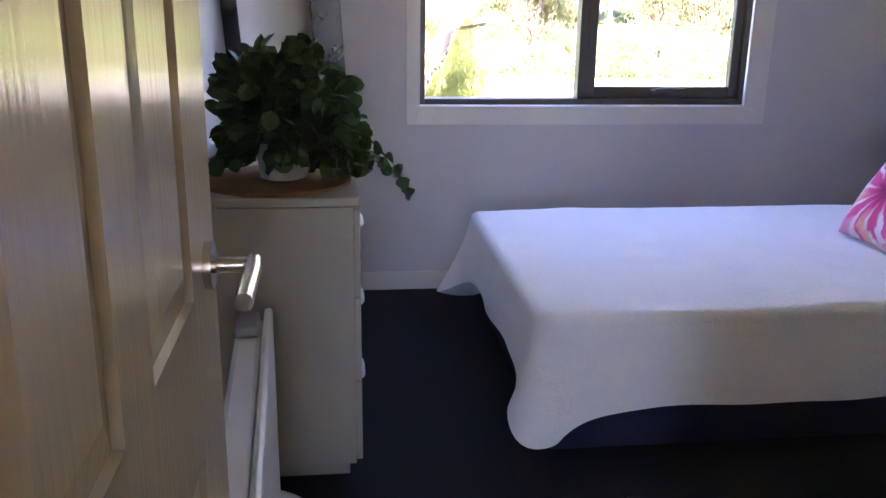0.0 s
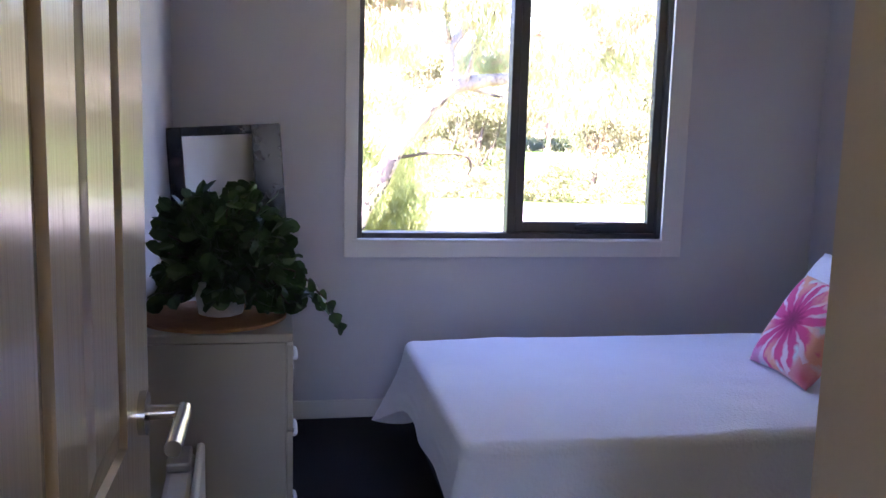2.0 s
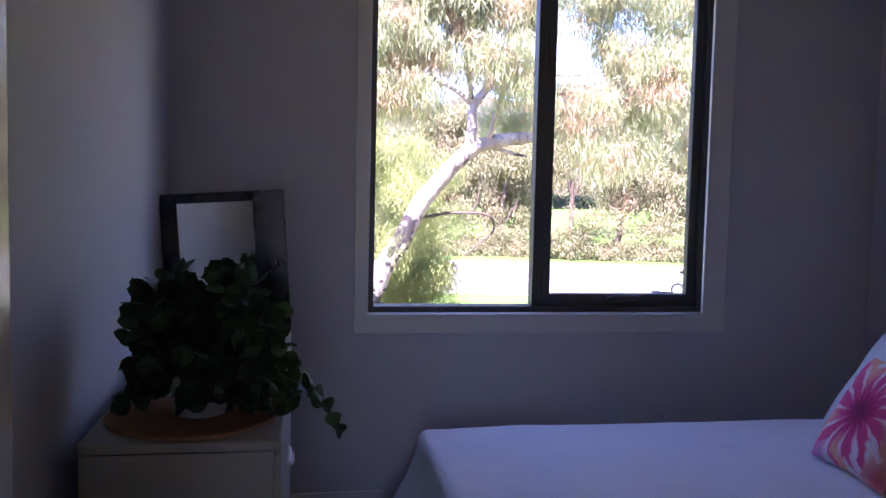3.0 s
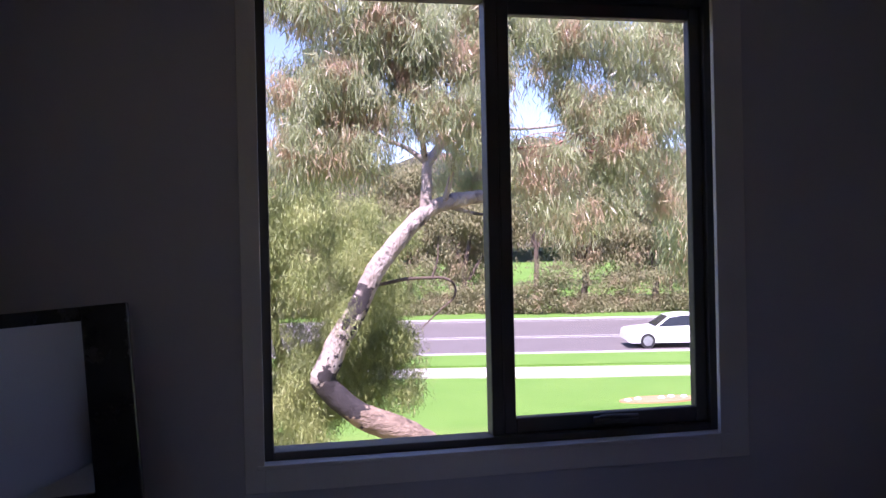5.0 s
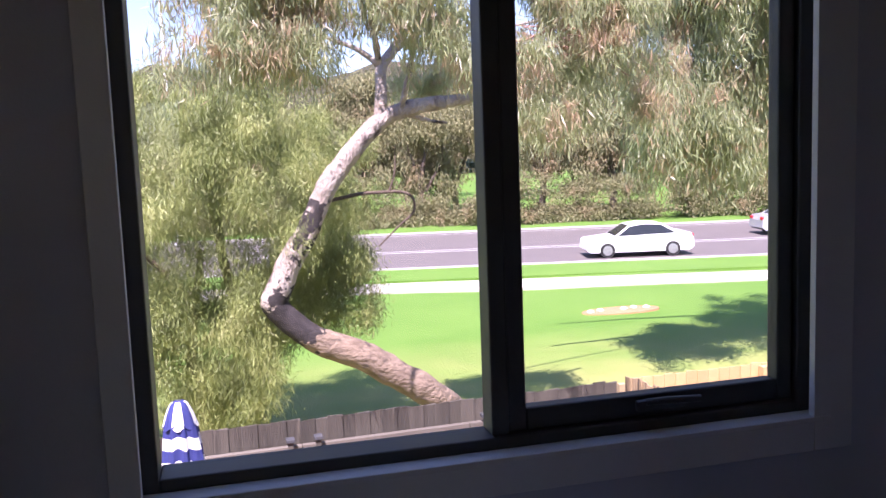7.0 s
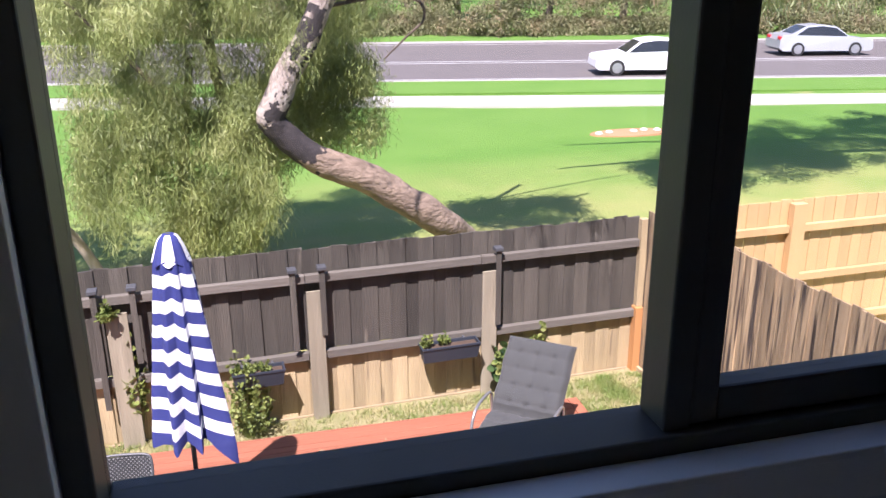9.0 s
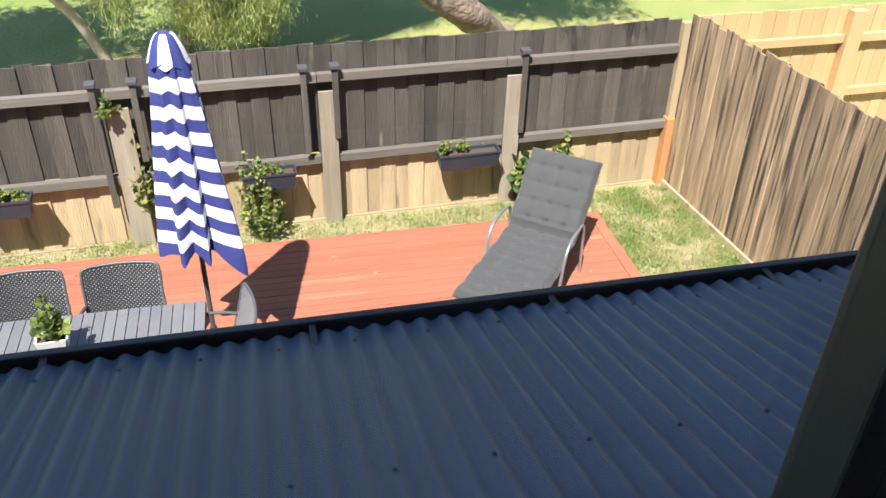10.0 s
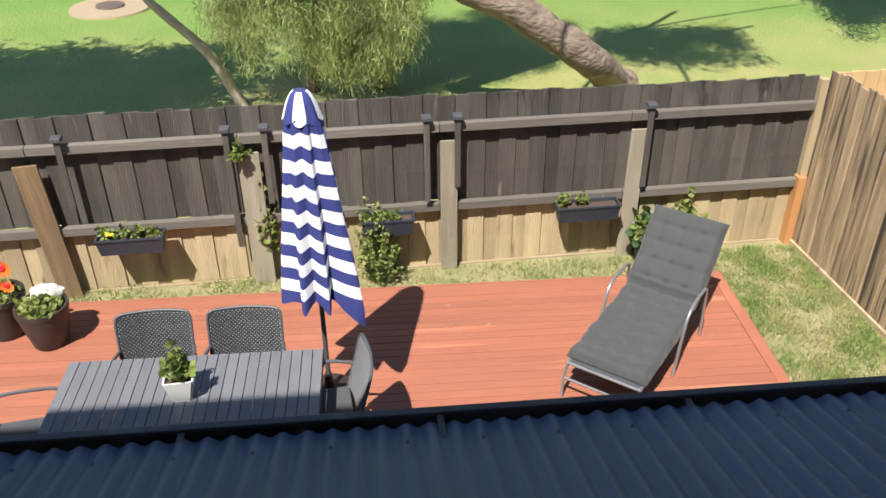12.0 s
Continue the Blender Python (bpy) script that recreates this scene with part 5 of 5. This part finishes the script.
cs += boughs(13, 4, (4.25, 5.75), (9.9, 10.4), (1.95, 2.30), 0.22, rng) + in_box(14, (1.2, 2.6), (9.4, 10.2), (2.35, 2.5), rng)
cs += in_box(18, (4.15, 5.1), (14.95, 15.25), (2.6, 2.9), rng) + in_box(30, (4.6, 6.4), (14.4, 15.2), (2.5, 3.3), rng)
cs = [(a - o.x, b - o.y, c - o.z) for a, b, c in cs]
clumps("crown", cs, 165, 0.08, 0.125, 0.0056, GUMLEAF_FINE, gum, 5, 1.25, 0.30, "long drooping grey-green leaves")
# leaves above the view, added only for their shadow on the lawn
cs = in_box(90, (3.3, 5.6), (12.2, 13.9), (4.9, 5.7), rng)
cs = [(a - o.x, b - o.y, c - o.z) for a, b, c in cs]
clumps("shade_crown", cs, 120, 0.16, 0.19, 0.016, GUMLEAF, gum, 15, 1.0, 0.4, "dense unseen leaves added to shade the lawn")
bm = bmnew()
for k in range(34):
    a = Vector((rng.uniform(4.0, 5.2), rng.uniform(9.9, 10.3), rng.uniform(2.35, 2.62))) - o
    b = a + Vector((rng.uniform(0.25, 0.7), rng.uniform(-0.1, 0.1), rng.uniform(-0.22, 0.12)))
    limb(bm, [a, a.lerp(b, 0.5) + Vector((0, 0, rng.uniform(0, 0.07))), b], 0.006, 0.003, 5, 3, 0.02)
limb(bm, [Vector((3.9, 10.3, 2.45)) - o, Vector((4.4, 10.1, 2.50)) - o, Vector((5.0, 10.1, 2.66)) - o, Vector((5.6, 10.1, 2.5)) - o], 0.018, 0.006, 7, 5, 0.03)
part("twigs", bm, TWIG, gum, "bare reddish twigs", True)

gum2 = thing("gum_tree", "large spreading gum tree with drooping olive leaves", "tree", (19.6, 17.6, G))
o = Vector((19.6, 17.6, G))
bm = limb(bmnew(), [(0, 0, 0), (-0.2, 0, 1.8), (-0.6, 0.1, 3.8), (-1.1, 0, 6.0), (-1.8, 0, 8.5)], 0.42, 0.2, 16, 5, 0.05)
limb(bm, [(-0.5, 0, 3.4), (-3.6, -0.1, 4.9), (-7.2, -0.2, 5.8), (-10.6, -0.3, 6.35), (-12.6, -0.4, 6.2)], 0.17, 0.03, 12, 5, 0.05)
limb(bm, [(-0.8, 0, 4.8), (-4.4, 0.5, 6.5), (-8.6, 0.6, 7.9), (-12.2, 0.6, 8.6)], 0.14, 0.03, 12, 5, 0.05)
limb(bm, [(-7.2, -0.2, 5.8), (-8.2, -0.5, 6.5), (-9.6, -0.6, 7.2), (-11.4, -0.7, 7.0)], 0.05, 0.015, 8, 5, 0.04)
limb(bm, [(-0.7, 0, 4.2), (1.5, 0.3, 5.6), (3.6, 0.4, 6.6)], 0.16, 0.04, 12, 5, 0.05)
part("trunk", bm, BARK_DARK, gum2, "dark rough bark", True)
cs = boughs(46, 5, (9.2, 13.8), (15.8, 18.0), (2.1, 6.3), 0.5, rng, ((6.6, 4.25, 0.75, 0.75), (8.9, 4.6, 0.35, 0.3)))
cs += in_box(24, (9.3, 13.8), (16.2, 18.0), (1.5, 2.2), rng, ((7.0, 1.0, 0.9, 0.5),))
# mostly unseen clumps, added to deepen the shadow on the right of the lawn
cs += in_box(170, (12.5, 18.5), (16.0, 20.0), (2.2, 7.0), rng)
cs = [(a - o.x, b - o.y, c - o.z) for a, b, c in cs]
clumps("crown", cs, 300, 0.20, 0.23, 0.0125, GUMLEAF, gum2, 6, 1.35, 0.95, "long drooping olive leaves")

weep = thing("weeping_tree", "round weeping tree with fine yellow-green foliage", "tree", (1.85, 16.3, G))
o = Vector((1.85, 16.3, G))
bm = limb(bmnew(), [(0, 0, 0), (0.1, 0, 0.8), (0.02, 0, 1.7), (-0.25, 0.1, 2.9), (-0.4, 0, 4.4)], 0.15, 0.06, 12, 5, 0.04)
limb(bm, [(-1.05, -0.1, 0.0), (-0.95, -0.1, 0.9), (-0.8, 0, 1.9), (-0.6, 0, 3.2)], 0.12, 0.05, 12, 5, 0.04)
limb(bm, [(-0.1, 0, 2.0), (0.7, -0.3, 2.9), (1.5, -0.4, 3.3)], 0.05, 0.02, 8, 5, 0.03)
limb(bm, [(-0.7, 0, 2.3), (-1.6, -0.2, 3.4), (-2.3, -0.3, 4.2)], 0.05, 0.02, 8, 5, 0.03)
part("trunk", bm, BARK_DARK, weep, "rough brown trunks", True)
cs = []
lumps = []
while len(lumps) < 74:
    u, v_, w = rng.gauss(0, 1), rng.gauss(0, 1), rng.gauss(0, 1)
    n_ = math.sqrt(u * u + v_ * v_ + w * w)
    k = rng.uniform(0.55, 1.0) ** 0.5 / n_
    p = (-0.2 + u * k * 2.4, v_ * k * 1.6, 3.95 + w * k * 2.2 + 0.25 * math.sin(u * 5))
    if p[1] < 0.9:
        lumps.append(p)
for _ in range(230):
    u, v_, w = rng.uniform(-1, 1), rng.uniform(-1, 0.5), rng.uniform(-1, 1)
    if u * u + w * w < 1:
        cs.append((-0.2 + u * 2.25, v_ * 1.2, 3.85 + w * 2.05))
for p in lumps:
    s = rng.uniform(0.22, 0.5)
    for _ in range(7):
        u, v_, w = rng.gauss(0, 0.5), rng.gauss(0, 0.5), abs(rng.gauss(0, 0.5))
        cs.append((p[0] + u * s, p[1] + v_ * s, p[2] + (0.5 - w) * s))
cs += [(rng.uniform(-2.3, 0.5), rng.uniform(-1.5, 0.3), rng.uniform(1.2, 2.4)) for _ in range(110)]
cs += [(rng.uniform(-1.1, 0.15), rng.uniform(-0.9, -0.2), rng.uniform(0.7, 1.6)) for _ in range(60)]
cs += [(rng.uniform(0.6, 2.1), rng.uniform(-0.9, 0.4), rng.uniform(2.1, 3.2)) for _ in range(60)]
clumps("crown", cs, 400, 0.13, 0.12, 0.0042, BUSHLEAF, weep, 7, 0.9, 0.45, "fine yellow-green foliage")

sap = thing("young_tree", "slender leaning tree trunk behind the fence", "tree", (-0.22, 15.6, G))
bm = limb(bmnew(), [(0.02, 0, 0), (-0.05, 0, 0.2), (-0.38, 0, 0.86), (-0.85, 0, 1.38), (-1.15, 0, 1.8), (-1.7, 0, 3.2), (-1.9, 0.1, 4.6)], 0.085, 0.04, 12, 6, 0.01)
part("trunk", bm, BARK_GREY, sap, smooth=True)
# limbs and dense crown lie out of view, placed to shade the lawn
limbs = bmnew()
for e in ((-3.6, -1.6, 5.2), (-5.0, -0.8, 6.0), (-2.2, -2.2, 5.6), (-3.4, -0.4, 6.2)):
    limb(limbs, [(-1.75, 0.05, 3.5), (e[0] * 0.6, e[1] * 0.5, e[2] * 0.85), e], 0.035, 0.012, 8, 4, 0.03)
part("limbs", limbs, BARK_GREY, sap, smooth=True)
cs = [(rng.uniform(-7.0, -1.9), rng.uniform(-3.4, -0.4), rng.uniform(4.3, 6.8)) for _ in range(320)]
clumps("crown", cs, 130, 0.22, 0.24, 0.034, GUMLEAF, sap, 8, 1.0, 0.5)


def far_tree(x, y, z, h, w, seed, low=0.35, dense=110):
    t = thing("far_tree", "dense olive-green gum tree beyond the road", "tree", (x, y, z), 0, "trees beyond the road")
    r = random.Random(seed)
    bm = limb(bmnew(), [(0, 0, 0), (r.uniform(-.3, .3), 0, h * 0.3), (r.uniform(-.8, .8), 0, h * 0.75)], 0.28, 0.1, 8, 3, 0.05)
    limb(bm, [(0.1, 0, h * 0.25), (r.uniform(.6, 1.4), 0, h * 0.5), (r.uniform(1, 2), 0, h * 0.7)], 0.14, 0.05, 7, 3, 0.05)
    limb(bm, [(-0.1, 0, h * 0.28), (-r.uniform(.6, 1.4), 0, h * 0.52), (-r.uniform(1, 2), 0, h * 0.72)], 0.14, 0.05, 7, 3, 0.05)
    part("trunk", bm, BARK_DARK, t, smooth=True)
    lobes = [(r.uniform(-w, w) * 0.75, r.uniform(-1.5, 1.5), h * r.uniform(low + 0.08, 0.92), r.uniform(0.22, 0.42) * w) for _ in range(13)]
    cc = []
    for lx, ly, lz, lr in lobes:
        for _ in range(15):
            u, v_, s = r.gauss(0, 1), r.gauss(0, 1), r.gauss(0, 1)
            n_ = math.sqrt(u * u + v_ * v_ + s * s)
            cc.append((lx + u / n_ * lr, ly + v_ / n_ * lr, max(h * low * 0.8, lz + s / n_ * lr * 0.8)))
    clumps("crown", cc, dense, 0.36, 0.30, 0.036, FARLEAF, t, seed, 1.0, 0.6)
    return t


for i in range(19):
    x = -14 + i * 3.7 + rng.uniform(-1.3, 1.3)
    y = 60.5 - 0.232 * x + rng.uniform(0, 7)
    far_tree(x, y, G, rng.uniform(7.5, 11.5), rng.uniform(3.0, 4.6), 100 + i, rng.choice((0.07, 0.12, 0.2)))
for i in range(20):
    x = -32 + i * 6.0 + rng.uniform(-2, 2)
    far_tree(x, 74 - 0.2 * x + rng.uniform(0, 10), G + 0.6, rng.uniform(11, 14.5), rng.uniform(4.6, 6.4), 200 + i, 0.12, 40)
for i in range(40):
    bx = -12 + i * 1.5 + rng.uniform(-1, 1)
    t = thing("bush", "low dark bush under the trees beyond the road", "bush", (bx, 57.3 - 0.232 * bx + rng.uniform(0, 2.5), G), 0, "bushes beyond the road")
    tall = rng.choice((1.0, 1.4, 2.2, 3.2, 3.8)) * rng.uniform(0.85, 1.15)
    cc = [(rng.uniform(-1.7, 1.7), rng.uniform(-0.7, 0.7), tall * rng.uniform(0.12, 1.0)) for _ in range(60)]
    clumps("foliage", cc, 70, 0.28, 0.24, 0.03, FARLEAF, t, 300 + i, 0.4, 0.3)

# wooded hill far behind
hx = np.linspace(-260, 320, 150)
hv, hf = [], []
for j, dep in enumerate((0, 8, 18, 40)):
    zz = (1.0, 9.5, 13.5, 8.0)[j] + (0 if j == 0 else 1) * (2.2 * np.sin(hx * 0.045) + 1.3 * np.sin(hx * 0.13 + j) + 1.0 * np.sin(hx * 0.41 + 2 * j))
    hv.append(np.stack([hx, np.full_like(hx, 104 + dep), zz], 1))
i, k = np.meshgrid(np.arange(149), np.arange(3))
a = (k * 150 + i).ravel()
HILL = surface("wooded_hill", (0.10, 0.095, 0.05), (0.055, 0.06, 0.035), 0.25, 0.95, 1.0, 1.6, bdist=1.5, worn=((0.16, 0.11, 0.075), 0.12, 0.55))
tagged(quads("backdrop", np.concatenate(hv), np.stack([a, a + 1, a + 151, a + 150], 1), HILL, smooth=True), "distant wooded rise behind the park", "hill", kind="structure")
lp = thing("light_pole", "tall slim white light pole beyond the road", "light pole", (-1.05, 52.5, G))
part("pole", tube(bmnew(), [(0, 0, 0), (0, 0, 6), (0, 0, 17)], [0.13, 0.11, 0.07], 10), WHITEPL, lp, smooth=True)
part("arm", tube(bmnew(), smooth_path([(0, 0, 16.6), (0.4, -0.8, 17.1), (0.5, -2.0, 17.2)], 4), 0.04, 8), WHITEPL, lp, smooth=True)
mulch = structure("ground_patch", lathe(bmnew(), [(1.0, -0.08), (0.97, 0.02), (0.3, 0.035)], 40), REDSOIL, "bare sandy patch worn into the lawn", "bare ground")
mulch.matrix_world = pose(12.3, 23.85, G + 0.035) @ Matrix.Diagonal((1.2, 0.5, 1, 1))
for dx, dy in ((-0.95, -0.06), (-0.6, 0.05), (0.1, 0.0), (0.45, 0.1), (0.8, 0.0)):
    st = single("rock", lathe(bmnew(), [(0.10, 0), (0.105, 0.02), (0.065, 0.06), (0.015, 0.07)], 12), STONE, "pale flat stone on the bare patch", "rock", group="stones on the patch")
    st.matrix_world = pose(12.3 + dx, 23.85 + dy, G + 0.06)
mulch = structure("tree_pit", lathe(bmnew(), [(0.8, -0.08), (0.77, 0.02), (0.2, 0.03)], 40), SAND, "round mulched patch on the lawn", "bare ground")
mulch.matrix_world = pose(-3.35, 21.0, G + 0.02)
stump = single("stump", lathe(bmnew(), [(0.30, 0), (0.28, 0.04), (0.27, 0.06), (0.02, 0.065)], 20), BARK_DARK, "low sawn tree stump in a mulched patch", "stump")
stump.matrix_world = pose(-3.35, 21.0, G + 0.02)


def car(at, rz, paint, label):
    t = thing("car", label, "car", at, rz, "cars on the road")
    L, W = 4.6, 0.88
    side = [(-2.3, 0.35), (-2.28, 0.62), (-2.15, 0.78), (-1.1, 0.90), (-0.45, 1.36), (0.2, 1.45), (0.95, 1.40), (1.65, 1.03), (2.15, 0.98), (2.28, 0.75), (2.3, 0.38), (2.1, 0.24), (-2.15, 0.24)]
    bm = bmnew()
    rows__ = []
    for y, k in ((-W, 0.97), (-W * 0.98, 1.0), (W * 0.98, 1.0), (W, 0.97)):
        rows__.append([bm.verts.new((x, (y if z < 0.95 else y * (1 - 0.26 * (z - 0.95) / 0.5)), z * (1 if k == 1.0 else 0.985))) for x, z in side])
    n = len(side)
    for a, b in zip(rows__, rows__[1:]):
        for i in range(n):
            bm.faces.new((a[i], a[(i + 1) % n], b[(i + 1) % n], b[i]))
    bm.faces.new(rows__[0][::-1]), bm.faces.new(rows__[-1])
    part("body", bm, paint, t)
    for s in (-1, 1):
        bm = bmnew()
        q = [(-0.98, 0.93), (-0.44, 1.30), (0.2, 1.385), (0.92, 1.34), (1.5, 1.0)]
        vs_ = [bm.verts.new((x, s * (W * (1 - 0.26 * max(0, z - 0.95) / 0.5) + 0.006), z)) for x, z in q]
        bm.faces.new(vs_)
        part("side_window", bm, CARGLASS, t, "dark side windows")
    bm = bmnew()
    for pr in (((-1.06, 0.93), (-0.47, 1.345)), ((1.62, 1.05), (0.98, 1.385))):
        vs_ = [bm.verts.new((x + (-0.012 if x < 0 else 0.012), s * W * (0.86 if z < 1 else 0.68), z + 0.006)) for x, z, s in ((pr[0][0], pr[0][1], -1), (pr[0][0], pr[0][1], 1), (pr[1][0], pr[1][1], 1), (pr[1][0], pr[1][1], -1))]
        bm.faces.new(vs_)
    part("windscreen", bm, CARGLASS, t)
    for x in (-1.42, 1.38):
        for s in (-1, 1):
            w = part("wheel", tube(bmnew(), [(x, s * W * 0.80, 0.32), (x, s * (W + 0.015), 0.32)], 0.32, 24), RUBBER, t, "black tyre", True)
            rim = new("rim", finish("rim", lathe(bmnew(), [(0.2, 0), (0.21, 0.01), (0.05, 0.02)], 16), SILVER, True))
            rim.parent = w
            rim.matrix_local = Matrix.Translation((x, s * (W + 0.016), 0.32)) @ Euler((-s * math.pi / 2, 0, 0)).to_matrix().to_4x4()
    for s in (-1, 1):
        part("headlight", boxed(-2.27, s * 0.62 - 0.17, 0.62, -2.16, s * 0.62 + 0.17, 0.74, 0.02), WHITEPL, t)
        part("tail_light", boxed(2.18, s * 0.66 - 0.16, 0.78, 2.29, s * 0.66 + 0.16, 0.92, 0.02), REDPL, t)
    return t


car((18.9, 35.6, G - 0.03), ROADTURN, CARWHITE, "white sedan on the road beside the park")
car((30.3, 39.6, G - 0.03), ROADTURN + 180, CARSILVER, "silver sedan on the far lane of the road")

# ---- pieces of the deck and fences ----
prng = random.Random(77)


def piece(name, me, parent, m):
    o_ = new(name, me)
    o_.parent = parent
    o_.matrix_local = m
    return o_


bd = finish("deck_board", boxed(-8.2, -0.089, -0.022, -0.092, 0.0, 0.0, 0.003), DECK)
for i in range(36):
    piece("deck_board", bd, deck, pose(prng.uniform(-0.002, 0.002), -0.004 - i * 0.094, prng.uniform(-0.002, 0.001)))
part("border_board", boxed(-0.09, -3.4, -0.022, 0.0, 0.0, 0.003, 0.003), DECK, deck)
part("fascia", boxed(-8.2, 0.001, -0.14, 0.0, 0.02, -0.001, 0.002), DECK, deck)
part("fascia", boxed(0.001, -3.4, -0.14, 0.02, 0.02, -0.001, 0.002), DECK, deck)
# one solid dark slab added under all boards; it darkens the gaps between them
part("dark_underslab", boxed(-8.1, -3.35, -0.138, -0.02, -0.02, -0.03), BARK_DARK, deck)


def paling(w, h, t, material, seed):
    r = random.Random(seed)
    bm = boxed(0.004, 0, 0, w - 0.004, t, h)
    for v_ in bm.verts:
        if v_.co.z > h - 0.001:
            v_.co.z += r.uniform(-0.012, 0.012)
        v_.co.y += r.uniform(-0.003, 0.003)
    bmesh.ops.bevel(bm, geom=[e for e in bm.edges if abs(e.verts[0].co.z - e.verts[1].co.z) > 0.3], offset=0.003, segments=1, affect="EDGES")
    return finish("paling", bm, material)


PW = 0.148
tops = [paling(PW + 0.024, 1.09, 0.016, FENCE_DARK, s) for s in range(5)]
lows = [paling(PW + 0.024, 0.76, 0.016, FENCE_PALE, 10 + s) for s in range(5)]
for i in range(75):
    u = -0.06 - (i + 1) * PW
    lap = 0.0165 if i % 2 else 0.0
    piece("paling", tops[i % 5], fence, pose(u, 0.02 + lap, 0.755 + prng.uniform(-0.012, 0.012), 0, prng.uniform(-0.25, 0.25), 0))
    piece("paling", lows[(i * 3) % 5], fence, pose(u, 0.02 + lap, -0.012 + prng.uniform(-0.006, 0.006), 0, prng.uniform(-0.25, 0.25), 0))
for i in range(7):
    a, b = (-0.06 - 1.84 * (i + 1) + 0.0), (-0.06 - 1.84 * i - 0.006)
    for z, h in ((1.56, 0.085), (0.725, 0.085)):
        part("rail", boxed(a, -0.055, z - h / 2, b, 0.014, z + h / 2, 0.004), FENCE_RAIL, fence)
for i, (u, lean, w) in enumerate(((1.83, 0.6, 0.165), (3.66, 0.0, 0.165), (5.50, -0.3, 0.20), (7.36, -3.6, 0.215), (9.2, 0, 0.18))):
    o_ = part("post_cover", boxed(-w / 2, -0.083, 0, w / 2, -0.057, 1.44, 0.004), BROWN_POST if i == 3 else FENCE_POST, fence, "stained brown vertical board" if i == 3 else "weathered grey vertical board")
    o_.matrix_local = pose(-u, 0, 0, 0, lean, 0)
part("corner_post", boxed(-0.075, -0.10, 0, 0.03, 0.012, 0.80, 0.005), ORANGE_POST, fence, "orange-brown treated post")
part("corner_post", boxed(-0.055, -0.06, 0.80, 0.03, 0.014, 1.83, 0.005), FENCE_PALE, fence)
part("sleeper", boxed(-11.0, -0.012, -0.06, -0.1, 0.016, 0.03, 0.004), SAND, fence, "sandy plinth board")
for u, low_ in ((1.73, 0.95), (3.58, 0.80), (3.87, 0.95), (5.34, 0.85), (5.68, 1.35), (7.12, 0.75)):
    h = part("hanger", boxed(-u - 0.028, -0.105, 1.68 - low_ * 0.9, -u + 0.028, -0.085, 1.68, 0.003), FENCE_DARK, fence, "dark timber hanging batten")
    c = new("hook", finish("hook", boxed(-u - 0.045, -0.125, 1.66, -u + 0.045, -0.02, 1.70, 0.006), CHARCOAL))
    c.parent = h
bm = bmnew()
for z in (1.5, 0.4):
    box(bm, 0.03, -6.0, z, 0.07, -0.05, z + 0.085, 0.003)
part("rail", bm, FENCE_RAIL, side_fence)
SW = 0.105
sides = [finish("paling", boxed(0, -SW - 0.016, 0, 0.016, -0.001, 1.93, 0.002), FENCE_SIDE) for s in range(4)]
for i in range(58):
    piece("paling", sides[i % 4], side_fence, pose(prng.uniform(-0.003, 0.0) + (0.0165 if i % 2 else 0), -0.04 - i * SW, 0.02 + prng.uniform(-0.025, 0.02), prng.uniform(-0.3, 0.3), 0, prng.uniform(-2.5, 2.5)))
part("sleeper", boxed(-0.03, -6.1, -0.06, 0.0, 0.0, 0.07, 0.004), FENCE_PALE, side_fence, "pale plinth board")
nb = paling(0.15, 1.86, 0.016, FENCE_NEW, 50)
for i in range(44):
    piece("paling", nb, new_fence, pose(i * 0.15, 0.02 + (0.005 if i % 2 else 0), prng.uniform(-0.01, 0.01)))
for i in range(4):
    part("post", boxed(1.75 + i * 2.1, -0.09, 0, 1.93 + i * 2.1, 0.012, 1.83, 0.004), FENCE_NEW, new_fence)
    for z in (1.52, 0.9, 0.3):
        part("rail", boxed(-0.35 + i * 2.1 if i else 0.0, -0.05, z - 0.045, 1.745 + i * 2.1, 0.012, z + 0.045, 0.003), FENCE_NEW, new_fence)

# grass along the fence and beside the deck
nrng = np.random.default_rng(12)
n = 60000
u = nrng.uniform(-3, 6.0, n)
v_ = nrng.uniform(0, 1, n)
gxs = u
gys = 10.56 + v_ * 0.5
right = np.arange(n) > 15000
gxs = np.where(right, nrng.uniform(5.02, 6.1, n), gxs)
gys = np.where(right, nrng.uniform(7.0, 11.1, n), gys)
keep = np.array([noise.noise(Vector((x * 2.6, y * 2.6, 0))) + 0.7 * noise.noise(Vector((x * 9, y * 9, 4))) + g > (-0.05 if r else -0.15) for x, y, r, g in zip(gxs, gys, right, nrng.normal(size=n) * 0.4)])
at = np.stack([gxs, gys, np.full(n, G + 0.01)], 1)[keep]
way = nrng.normal(size=(len(at), 3)) * 0.55
way[:, 2] = 1.0
tagged(leaves("grass", at, way, 0.058, 0.0045, GRASSBLADE, None, nrng), "tufts of green and straw grass by the fence", "grass", kind="stuff")
m = 160
at = np.stack([nrng.uniform(-1, 4.9, m), nrng.uniform(8.0, 10.4, m), np.full(m, D + 0.006)], 1)
way = nrng.normal(size=(m, 3))
way[:, 2] = 0.02
tagged(leaves("leaf_litter", at[:60], way[:60], 0.06, 0.007, SAND, None, nrng), "dry fallen leaves scattered on the deck", "leaves", kind="stuff")
